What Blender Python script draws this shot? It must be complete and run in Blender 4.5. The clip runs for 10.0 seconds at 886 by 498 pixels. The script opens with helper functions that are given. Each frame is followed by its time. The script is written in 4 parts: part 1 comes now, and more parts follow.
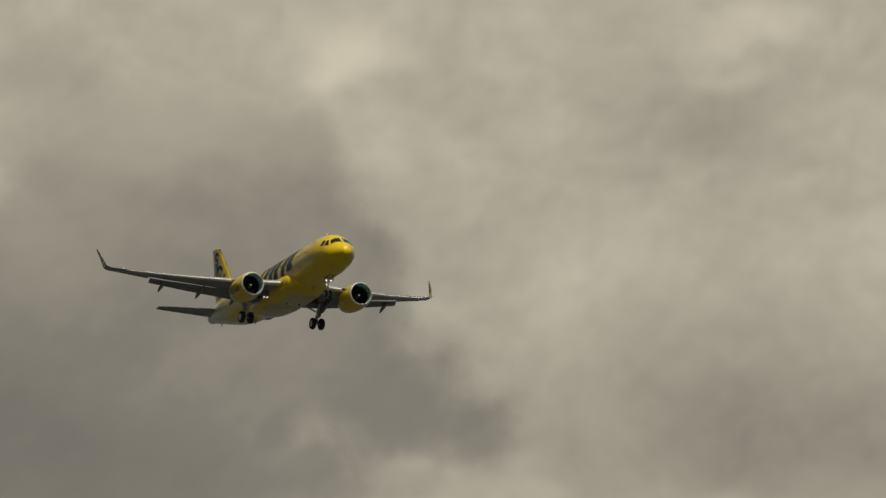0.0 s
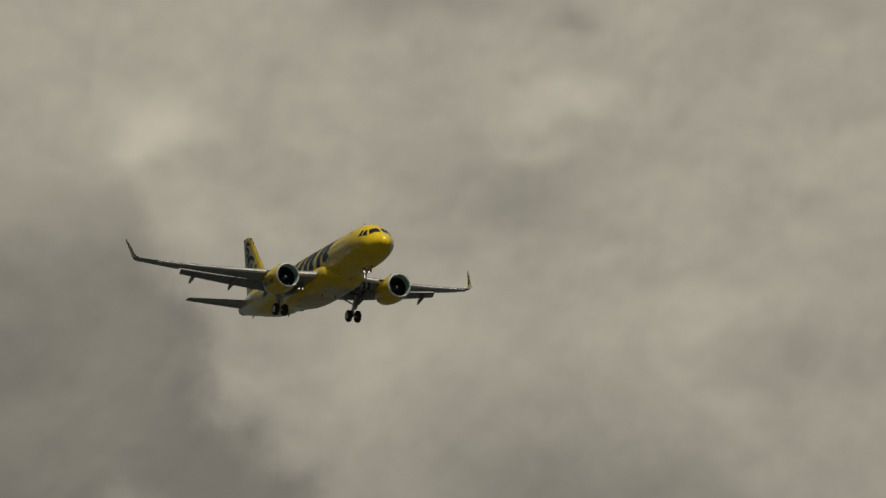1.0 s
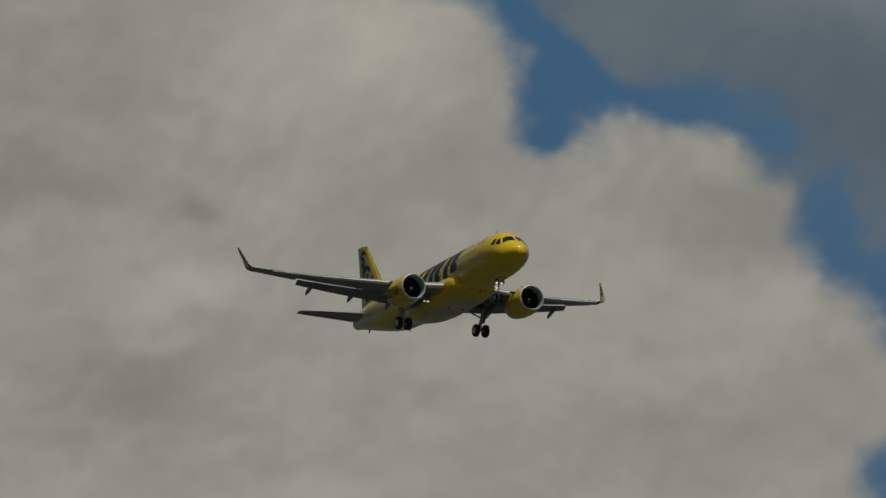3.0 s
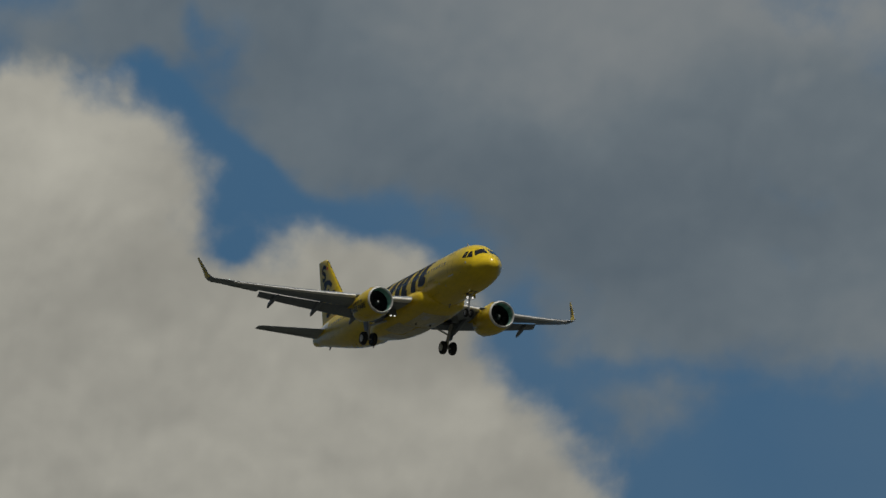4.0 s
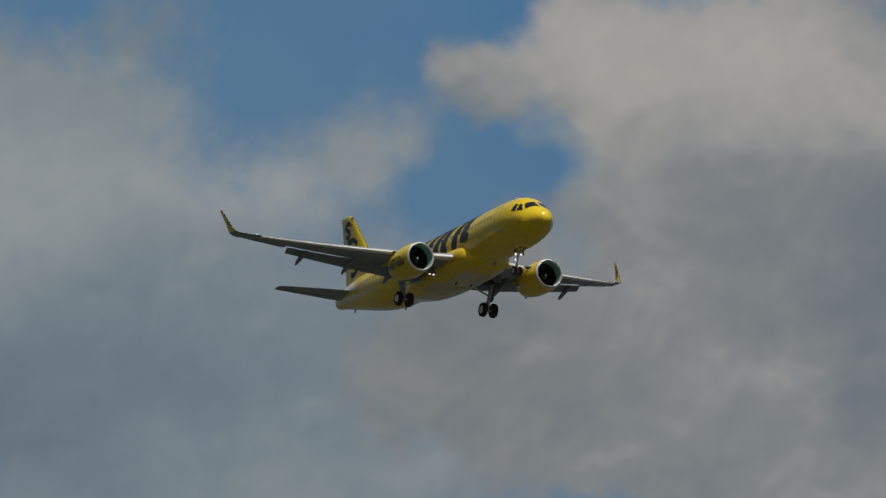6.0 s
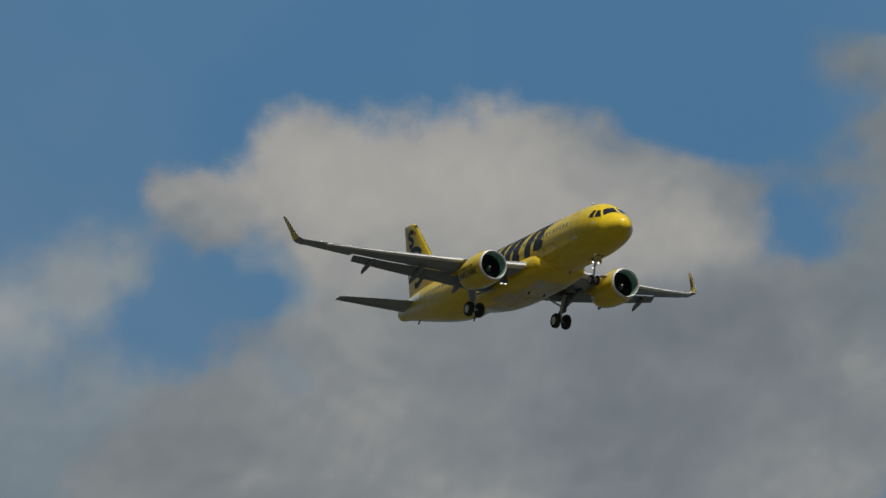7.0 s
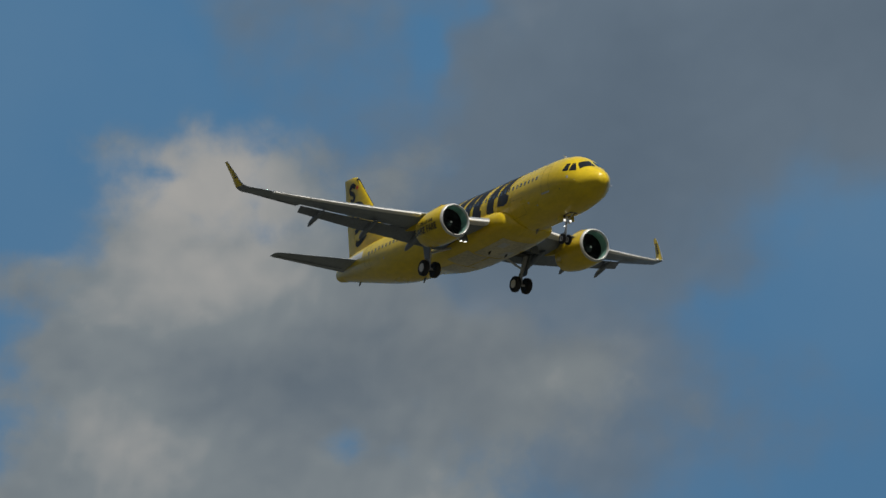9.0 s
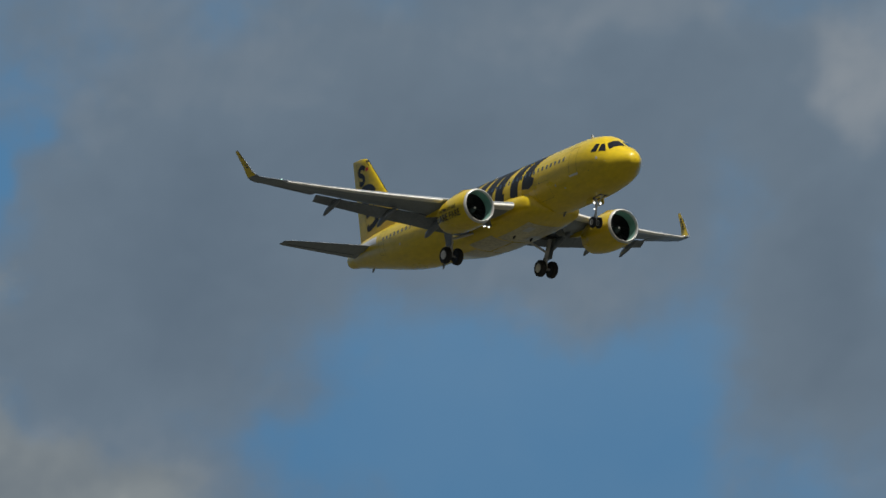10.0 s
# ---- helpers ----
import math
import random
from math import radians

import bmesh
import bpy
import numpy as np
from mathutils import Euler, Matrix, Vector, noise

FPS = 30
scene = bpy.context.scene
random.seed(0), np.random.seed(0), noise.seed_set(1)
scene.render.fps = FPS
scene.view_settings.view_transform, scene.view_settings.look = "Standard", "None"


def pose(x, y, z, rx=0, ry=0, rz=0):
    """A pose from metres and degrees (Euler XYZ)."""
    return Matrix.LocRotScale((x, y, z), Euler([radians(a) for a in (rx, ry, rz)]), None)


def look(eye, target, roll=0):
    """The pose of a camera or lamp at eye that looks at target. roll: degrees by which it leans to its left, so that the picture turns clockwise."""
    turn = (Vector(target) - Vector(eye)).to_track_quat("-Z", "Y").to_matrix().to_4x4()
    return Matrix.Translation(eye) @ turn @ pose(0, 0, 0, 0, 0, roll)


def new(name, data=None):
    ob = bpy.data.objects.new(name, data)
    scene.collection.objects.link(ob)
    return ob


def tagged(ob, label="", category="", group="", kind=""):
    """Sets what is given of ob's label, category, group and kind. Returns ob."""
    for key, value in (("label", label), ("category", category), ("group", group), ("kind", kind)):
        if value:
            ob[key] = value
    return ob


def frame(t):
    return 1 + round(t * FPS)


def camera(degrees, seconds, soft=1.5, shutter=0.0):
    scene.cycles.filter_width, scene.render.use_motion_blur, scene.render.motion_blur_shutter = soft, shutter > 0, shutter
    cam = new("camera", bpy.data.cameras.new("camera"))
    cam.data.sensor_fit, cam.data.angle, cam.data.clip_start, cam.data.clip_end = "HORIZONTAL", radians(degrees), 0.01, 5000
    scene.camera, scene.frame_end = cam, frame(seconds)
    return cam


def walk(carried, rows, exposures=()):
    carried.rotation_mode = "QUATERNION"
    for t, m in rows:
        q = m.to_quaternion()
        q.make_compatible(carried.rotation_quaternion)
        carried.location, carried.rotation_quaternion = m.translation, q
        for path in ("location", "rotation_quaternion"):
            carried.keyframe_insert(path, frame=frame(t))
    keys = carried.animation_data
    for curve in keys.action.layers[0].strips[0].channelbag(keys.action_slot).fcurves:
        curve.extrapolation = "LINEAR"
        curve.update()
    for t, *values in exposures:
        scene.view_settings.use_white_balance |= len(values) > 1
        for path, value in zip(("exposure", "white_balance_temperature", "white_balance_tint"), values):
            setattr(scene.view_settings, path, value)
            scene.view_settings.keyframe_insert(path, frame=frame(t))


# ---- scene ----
# camera: stands on the ground and pans after the airliner with a long lens
EYE = Vector((0.0, 0.0, 1.6))
cam = camera(2.7764, 10.0, soft=1.5)


def heading(az, el):
    a, e = radians(az), radians(el)
    return Vector((math.sin(a) * math.cos(e), math.cos(a) * math.cos(e), math.sin(e)))


PAN = [
    (0, -0.0039, 10.9485),
    (0.5, 0.3274, 11.0868),
    (1, 0.6079, 11.1820),
    (1.5, 0.8851, 11.2656),
    (2, 1.1600, 11.3790),
    (2.5, 1.4635, 11.5664),
    (2.7, 1.5865, 11.6520),
    (3.8, 2.5990, 12.1000),
    (4, 2.8115, 12.1477),
    (4.5, 3.3306, 12.2416),
    (5, 3.8200, 12.3280),
    (5.2, 3.9930, 12.3865),
    (6.3, 4.9555, 12.8290),
    (6.5, 5.1258, 12.9076),
    (7, 5.5966, 13.1104),
    (7.5, 6.1452, 13.3346),
    (8, 6.8894, 13.5443),
    (8.5, 7.6192, 13.7020),
    (9, 8.2965, 13.8257),
    (9.5, 8.9299, 13.9759),
    (10, 9.6955, 14.2361),
]
EXPOSURE = [(0.0, -0.20, 7300, 11), (1.0, -0.44, 7080, 11), (2.0, -0.68, 6850, 10), (2.7, -0.74, 6560, 10), (3.3, -0.66, 6500, 10), (4.0, -0.56, 6500, 10),
            (4.5, -0.44, 6500, 10), (5.0, -0.32, 6500, 10), (6.5, -0.05, 6500, 10), (8.0, -0.02, 6500, 10), (9.0, 0.0, 6500, 10), (10.0, 0.17, 6500, 10)]
walk(cam, [(t, look(EYE, EYE + heading(az, el) * 1000, 0.45)) for t, az, el in PAN], EXPOSURE)

# daylight: sun high behind the camera, hazy sky
SUN_WAY = Vector((0.16, -0.42, 0.89)).normalized()
world = bpy.data.worlds.new("sky_light")
scene.world = world
world.use_nodes = True
wn = world.node_tree
sky = wn.nodes.new("ShaderNodeTexSky")
sky.sky_type = "NISHITA"
sky.sun_disc = False
sky.sun_elevation = math.asin(SUN_WAY.z)
sky.sun_rotation = math.atan2(SUN_WAY.x, SUN_WAY.y)
sky.dust_density = 3.0
wn.nodes["Background"].inputs[1].default_value = 0.034
pale = wn.nodes.new("ShaderNodeHueSaturation")
pale.inputs["Saturation"].default_value = 0.5
wn.links.new(sky.outputs[0], pale.inputs["Color"])
wn.links.new(pale.outputs[0], wn.nodes["Background"].inputs[0])
sun_data = bpy.data.lights.new("sun", "SUN")
sun_data.energy, sun_data.angle, sun_data.color = 3.9, radians(0.6), (1.0, 0.95, 0.86)
new("sun", sun_data).matrix_world = look(SUN_WAY * 100, (0, 0, 0))


# ---- materials ----
def linear(r, g, b):
    """Linear colour of an 8-bit display colour."""
    out = []
    for v in (r, g, b):
        v /= 255
        out.append(v / 12.92 if v <= 0.04045 else ((v + 0.055) / 1.055) ** 2.4)
    return (*out, 1.0)


def shade(name, colour, rough=0.5, metal=0.0, vary=0.12, grain=2.0, bump=0.0, coat=0.0, streak=(1, 1, 1)):
    """A principled surface with stains and fine grain at two scales."""
    m = bpy.data.materials.new(name)
    m.use_nodes = True
    n, l = m.node_tree.nodes, m.node_tree.links
    b = n["Principled BSDF"]
    tc = n.new("ShaderNodeTexCoord")
    mp = n.new("ShaderNodeMapping")
    mp.inputs["Scale"].default_value = streak
    l.new(tc.outputs["Object"], mp.inputs[0])
    big, small = n.new("ShaderNodeTexNoise"), n.new("ShaderNodeTexNoise")
    big.inputs["Scale"].default_value, big.inputs["Detail"].default_value = grain * 0.25, 4
    small.inputs["Scale"].default_value, small.inputs["Detail"].default_value = grain * 3, 3
    for k in (big, small):
        l.new(mp.outputs[0], k.inputs["Vector"])
    add = n.new("ShaderNodeMath")
    add.operation = "ADD"
    l.new(big.outputs[0], add.inputs[0])
    l.new(small.outputs[0], add.inputs[1])
    ramp = n.new("ShaderNodeMapRange")
    ramp.inputs["From Min"].default_value, ramp.inputs["From Max"].default_value = 0.7, 1.3
    ramp.inputs["To Min"].default_value, ramp.inputs["To Max"].default_value = 1 - vary, 1 + vary * 0.5
    l.new(add.outputs[0], ramp.inputs[0])
    mul = n.new("ShaderNodeVectorMath")
    mul.operation = "SCALE"
    mul.inputs[0].default_value = colour[:3]
    l.new(ramp.outputs[0], mul.inputs["Scale"])
    l.new(mul.outputs[0], b.inputs["Base Color"])
    rr = n.new("ShaderNodeMapRange")
    rr.inputs["From Min"].default_value, rr.inputs["From Max"].default_value = 0.3, 0.7
    rr.inputs["To Min"].default_value, rr.inputs["To Max"].default_value = rough * 0.8, min(1, rough * 1.25)
    l.new(big.outputs[0], rr.inputs[0])
    l.new(rr.outputs[0], b.inputs["Roughness"])
    b.inputs["Metallic"].default_value = metal
    b.inputs["Coat Weight"].default_value = coat
    b.inputs["Coat Roughness"].default_value = 0.12
    if bump:
        bp = n.new("ShaderNodeBump")
        bp.inputs["Strength"].default_value, bp.inputs["Distance"].default_value = bump, 0.02
        l.new(small.outputs[0], bp.inputs["Height"])
        l.new(bp.outputs[0], b.inputs["Normal"])
    return m


def glow(name, colour, power):
    m = bpy.data.materials.new(name)
    m.use_nodes = True
    b = m.node_tree.nodes["Principled BSDF"]
    b.inputs["Base Color"].default_value = (0.8, 0.8, 0.8, 1)
    b.inputs["Emission Color"].default_value = (*colour, 1)
    b.inputs["Emission Strength"].default_value = power
    return m


YELLOW = shade("yellow_paint", (0.70, 0.51, 0.015), 0.30, vary=0.17, grain=1.2, coat=0.12, streak=(0.4, 1, 1))
BLACK = shade("black_paint", (0.02, 0.018, 0.017), 0.5, vary=0.3)
GREY = shade("wing_grey", (0.21, 0.235, 0.265), 0.42, vary=0.22, grain=1.5, streak=(0.5, 1, 1))
PALE = shade("slat_white", (0.74, 0.73, 0.70), 0.4, vary=0.10, grain=2)
FLAP = shade("flap_grey", (0.18, 0.205, 0.24), 0.5, vary=0.25, grain=2)
# worn belly paint, with the underside's reflected light put into its pale colour
BELLY = shade("belly_worn_sheen", (0.58, 0.52, 0.34), 0.42, vary=0.4, grain=1.6)
STEEL = shade("bare_metal", (0.58, 0.58, 0.57), 0.48, metal=0.5, vary=0.08, grain=4)
STRUT = shade("strut_grey", (0.55, 0.56, 0.56), 0.4, metal=0.2, vary=0.2, grain=6)
# near-black for gaps and small fittings, and for the painted shade of gear bays
DARK = shade("dark_parts_and_shade", (0.03, 0.03, 0.032), 0.6, vary=0.3)
RUBBER = shade("tyre_rubber", (0.018, 0.018, 0.019), 0.75, vary=0.3, grain=8)
LINER = shade("intake_liner", (0.20, 0.38, 0.33), 0.35, vary=0.2, grain=4)
BLADE = shade("fan_titanium", (0.028, 0.03, 0.032), 0.5, metal=0.4, vary=0.2, grain=6)
WINDOW = shade("window_glass", (0.012, 0.014, 0.018), 0.12, vary=0.2, grain=3, coat=0.5)
PORT = shade("cabin_window", (0.05, 0.05, 0.056), 0.15, vary=0.3, grain=3, coat=0.5)
RED = shade("red_paint", (0.55, 0.03, 0.02), 0.4)
EXHAUST = shade("exhaust_metal", (0.25, 0.22, 0.19), 0.4, metal=0.8, vary=0.3, grain=5)
LAMP = glow("lamp_white", (1.0, 0.97, 0.9), 1.7)
LAMP_GREEN = glow("lamp_green", (0.5, 1.0, 0.8), 1.6)
SEAM = shade("panel_seam", (0.40, 0.28, 0.015), 0.5)
GRASS = shade("grass", (0.046, 0.048, 0.035), 0.9, vary=0.5, grain=0.06)


# ---- mesh helpers ----
def part(name, bm, material, parent, label="", smooth=True):
    """Link a bmesh as one mesh object under a thing or a part."""
    bmesh.ops.recalc_face_normals(bm, faces=bm.faces)
    me = bpy.data.meshes.new(name)
    bm.to_mesh(me)
    bm.free()
    me.materials.append(material)
    if smooth:
        me.shade_smooth()
        me.set_sharp_from_angle(angle=radians(40))
    ob = new(name, me)
    ob.parent = parent
    return tagged(ob, label=label) if label else ob


def loft(rings, closed=True, cap=True):
    """A skin through rings of points of equal count."""
    bm = bmesh.new()
    rows = [[bm.verts.new(p) for p in ring] for ring in rings]
    k = len(rings[0])
    for a, b in zip(rows, rows[1:]):
        for i in range(k if closed else k - 1):
            j = (i + 1) % k
            bm.faces.new((a[i], a[j], b[j], b[i]))
    if cap and closed:
        bm.faces.new(rows[0])
        bm.faces.new(list(reversed(rows[-1])))
    return bm


def spin(profile, at, axis, seg=40, cap=True):
    """A body of revolution: profile of (along, radius) from the point at along the axis."""
    at, axis = Vector(at), Vector(axis).normalized()
    u = axis.orthogonal().normalized()
    v = axis.cross(u)
    return loft([[at + axis * s + (u * math.cos(i * math.tau / seg) + v * math.sin(i * math.tau / seg)) * r
                  for i in range(seg)] for s, r in profile], cap=cap)


def rod(a, b, r0, r1=None, seg=14):
    a, b = Vector(a), Vector(b)
    return spin([(0, r0), ((b - a).length, r0 if r1 is None else r1)], a, b - a, seg)


def slab(corners, thick):
    """A plate from four corners, with thickness along its normal and eased edges."""
    c = [Vector(p) for p in corners]
    n = (c[1] - c[0]).cross(c[2] - c[0]).normalized() * thick / 2
    bm = loft([[p - n for p in c], [p + n for p in c]])
    bmesh.ops.bevel(bm, geom=list(bm.edges), offset=thick * 0.3, segments=2, affect="EDGES")
    return bm


def smooth_table(rows, n):
    """Rows resampled to n rows along a smooth curve."""
    t = np.array(rows, float)
    k = np.linspace(0, len(t) - 1, n)
    out = []
    for q in k:
        i = min(int(q), len(t) - 2)
        f = q - i
        p0, p1, p2, p3 = t[max(i - 1, 0)], t[i], t[i + 1], t[min(i + 2, len(t) - 1)]
        out.append(0.5 * (2 * p1 + (p2 - p0) * f + (2 * p0 - 5 * p1 + 4 * p2 - p3) * f * f + (3 * p1 - p0 - 3 * p2 + p3) * f ** 3))
    return np.array(out)


# ---- sky, clouds and ground ----
def dome_grid(a0, a1, e0, e1, step):
    az = np.arange(a0, a1 + step / 2, step)
    el = np.arange(e0, e1 + step / 2, step)
    return np.meshgrid(az, el)


def dome_mesh(name, A, E, radius, keep=None, fields=()):
    """A piece of the sky's dome, with its cells where keep is true."""
    h, w = A.shape
    a, e = np.radians(A), np.radians(E)
    P = np.stack([np.sin(a) * np.cos(e), np.cos(a) * np.cos(e), np.sin(e)], -1) * np.broadcast_to(radius, A.shape)[..., None]
    P[..., 2] += EYE.z
    i = np.arange(h * w).reshape(h, w)
    F = np.stack([i[:-1, :-1], i[:-1, 1:], i[1:, 1:], i[1:, :-1]], -1)
    if keep is not None:
        F = F[keep[:-1, :-1] | keep[1:, 1:] | keep[:-1, 1:] | keep[1:, :-1]]
    F = F.reshape(-1, 4)
    used = np.unique(F)
    back = np.full(h * w, -1)
    back[used] = np.arange(len(used))
    me = bpy.data.meshes.new(name)
    me.from_pydata(P.reshape(-1, 3)[used].tolist(), [], back[F].tolist())
    for key, values in fields:
        me.attributes.new(key, "FLOAT", "POINT").data.foreach_set("value", values.reshape(-1)[used].astype(np.float32))
    me.shade_smooth()
    return new(name, me)


def sky_blue():
    m = bpy.data.materials.new("clear_sky")
    m.use_nodes = True
    n, l = m.node_tree.nodes, m.node_tree.links
    n.remove(n["Principled BSDF"])
    em = n.new("ShaderNodeEmission")
    tc, sep, rng, mix = n.new("ShaderNodeTexCoord"), n.new("ShaderNodeSeparateXYZ"), n.new("ShaderNodeMapRange"), n.new("ShaderNodeMix")
    mix.data_type = "RGBA"
    l.new(tc.outputs["Object"], sep.inputs[0])
    l.new(sep.outputs["Z"], rng.inputs[0])
    rng.inputs["From Min"].default_value, rng.inputs["From Max"].default_value = 850, 1250
    mix.inputs["A"].default_value, mix.inputs["B"].default_value = linear(74, 112, 146), linear(75, 117, 153)
    noise_node = n.new("ShaderNodeTexNoise")
    noise_node.inputs["Scale"].default_value, noise_node.inputs["Detail"].default_value = 0.006, 5
    l.new(tc.outputs["Object"], noise_node.inputs["Vector"])
    haze, veil = n.new("ShaderNodeMix"), n.new("ShaderNodeMapRange")
    haze.data_type = "RGBA"
    veil.inputs["From Min"].default_value, veil.inputs["From Max"].default_value, veil.inputs["To Max"].default_value = 0.38, 0.8, 0.45
    l.new(noise_node.outputs[0], veil.inputs[0])
    l.new(veil.outputs[0], haze.inputs["Factor"])
    l.new(rng.outputs[0], mix.inputs["Factor"])
    l.new(mix.outputs["Result"], haze.inputs["A"])
    haze.inputs["B"].default_value = linear(120, 140, 155)
    l.new(haze.outputs["Result"], em.inputs[0])
    l.new(em.outputs[0], n["Material Output"].inputs[0])
    return m


def cloud_matter(name, dark, mid, bright, edge, ragged, grain=0.022, cover=1.0, billow=0.5, puffy=0.3, gain=1.0, trim=0.03, fluff_shade=1.0):
    """Glowing far cloud: depth gives its cover, tone its painted light and shade, both broken up by noise."""
    m = bpy.data.materials.new(name)
    m.use_nodes = True
    n, l = m.node_tree.nodes, m.node_tree.links
    n.remove(n["Principled BSDF"])

    def node(kind, **values):
        k = n.new(kind)
        for key, v in values.items():
            k.inputs[key.replace("_", " ")].default_value = v
        return k

    def maths(op, a, b):
        k = n.new("ShaderNodeMath")
        k.operation = op
        for socket, v in zip(k.inputs, (a, b)):
            if isinstance(v, (int, float)):
                socket.default_value = v
            else:
                l.new(v, socket)
        return k.outputs[0]

    geo = n.new("ShaderNodeTexCoord")
    unit = n.new("ShaderNodeVectorMath")
    unit.operation = "NORMALIZE"
    l.new(geo.outputs["Object"], unit.inputs[0])
    tc = n.new("ShaderNodeVectorMath")
    tc.operation = "SCALE"
    tc.inputs["Scale"].default_value = 4500
    l.new(unit.outputs[0], tc.inputs[0])
    warp = node("ShaderNodeTexNoise", Scale=grain * 0.6, Detail=3.0)
    l.new(tc.outputs[0], warp.inputs["Vector"])
    shift = n.new("ShaderNodeVectorMath")
    shift.operation = "MULTIPLY_ADD"
    l.new(warp.outputs["Color"], shift.inputs[0])
    shift.inputs[1].default_value = (11, 11, 11)
    l.new(tc.outputs[0], shift.inputs[2])
    fine = node("ShaderNodeTexNoise", Scale=grain, Detail=6.0, Roughness=0.55)
    l.new(shift.outputs[0], fine.inputs["Vector"])
    lift = n.new("ShaderNodeVectorMath")
    lift.operation = "ADD"
    l.new(shift.outputs[0], lift.inputs[0])
    lift.inputs[1].default_value = (2, 0, 4.5)
    fine_up = node("ShaderNodeTexNoise", Scale=grain * 1.1, Detail=5.0, Roughness=0.5)
    l.new(lift.outputs[0], fine_up.inputs["Vector"])
    fine_at = node("ShaderNodeTexNoise", Scale=grain * 1.1, Detail=5.0, Roughness=0.5)
    l.new(shift.outputs[0], fine_at.inputs["Vector"])
    broad = node("ShaderNodeTexNoise", Scale=grain * 0.35, Detail=4.0)
    l.new(tc.outputs[0], broad.inputs["Vector"])
    depth, tone = n.new("ShaderNodeAttribute"), n.new("ShaderNodeAttribute")
    depth.attribute_name, tone.attribute_name = "depth", "tone"
    puff = n.new("ShaderNodeTexVoronoi")
    puff.feature, puff.normalize = "SMOOTH_F1", True
    for key, v in (("Scale", grain * 2.2), ("Detail", 3.0), ("Roughness", 0.6), ("Smoothness", 0.6)):
        puff.inputs[key].default_value = v
    l.new(shift.outputs[0], puff.inputs["Vector"])
    curl = maths("SUBTRACT", 0.38, puff.outputs["Distance"])
    broken = maths("ADD", maths("MULTIPLY", maths("SUBTRACT", fine.outputs[0], 0.5), ragged), maths("MULTIPLY", curl, ragged * puffy))
    d = maths("ADD", maths("SUBTRACT", depth.outputs["Fac"], trim), broken)
    alpha = node("ShaderNodeMapRange", From_Min=-edge * 0.5, From_Max=edge * 0.5, To_Max=cover)
    alpha.interpolation_type = "SMOOTHERSTEP"
    l.new(d, alpha.inputs[0])
    # billow light from above, put into the glow as a noise difference
    relief = maths("MULTIPLY", maths("SUBTRACT", fine_at.outputs[0], fine_up.outputs[0]), billow * fluff_shade)
    wide = maths("MULTIPLY", maths("SUBTRACT", broad.outputs[0], 0.5), billow)
    level = maths("ADD", tone.outputs["Fac"], maths("ADD", maths("ADD", relief, wide), maths("MULTIPLY", curl, billow * puffy)))
    ramp = n.new("ShaderNodeValToRGB")
    ramp.color_ramp.interpolation = "LINEAR"
    ramp.color_ramp.elements[0].color, ramp.color_ramp.elements[1].color = dark, bright
    ramp.color_ramp.elements.new(0.5).color = mid
    l.new(level, ramp.inputs[0])
    colour = ramp.outputs[0]
    em, clear, mix = n.new("ShaderNodeEmission"), n.new("ShaderNodeBsdfTransparent"), n.new("ShaderNodeMixShader")
    l.new(colour, em.inputs[0])
    em.inputs[1].default_value = gain
    l.new(alpha.outputs[0], mix.inputs[0])
    l.new(clear.outputs[0], mix.inputs[1])
    l.new(em.outputs[0], mix.inputs[2])
    l.new(mix.outputs[0], n["Material Output"].inputs[0])
    return m


def value_noise(x, y, seed):
    """Smooth noise from -1 to 1, one cell a unit."""
    grid = np.random.RandomState(seed).uniform(-1, 1, (97, 97))
    i, j = np.floor(x).astype(int), np.floor(y).astype(int)
    u, v = x - i, y - j
    u, v = u * u * u * (u * (u * 6 - 15) + 10), v * v * v * (v * (v * 6 - 15) + 10)
    at = lambda a, b: grid[a % 97, b % 97]
    return (at(i, j) * (1 - u) + at(i + 1, j) * u) * (1 - v) + (at(i, j + 1) * (1 - u) + at(i + 1, j + 1) * u) * v


def churn(x, y, seed, octaves=4):
    """Octaves of that noise, each turned against the one before."""
    out = 0
    for k in range(octaves):
        out = out + value_noise(x * 2 ** k + 7.3 * k, y * 2 ** k + 3.1 * k, seed + k) * 0.52 ** k
        x, y = 0.8 * x - 0.6 * y, 0.6 * x + 0.8 * y
    return out


def billows(A, E, seed):
    """Soft swellings, largest first."""
    x, y = A + 0.06 * churn(A * 2, E * 2, seed + 20, 3), E + 0.06 * churn(A * 2, E * 2, seed + 30, 3)
    return churn(x * 2.1, y * 2.3, seed, 5)


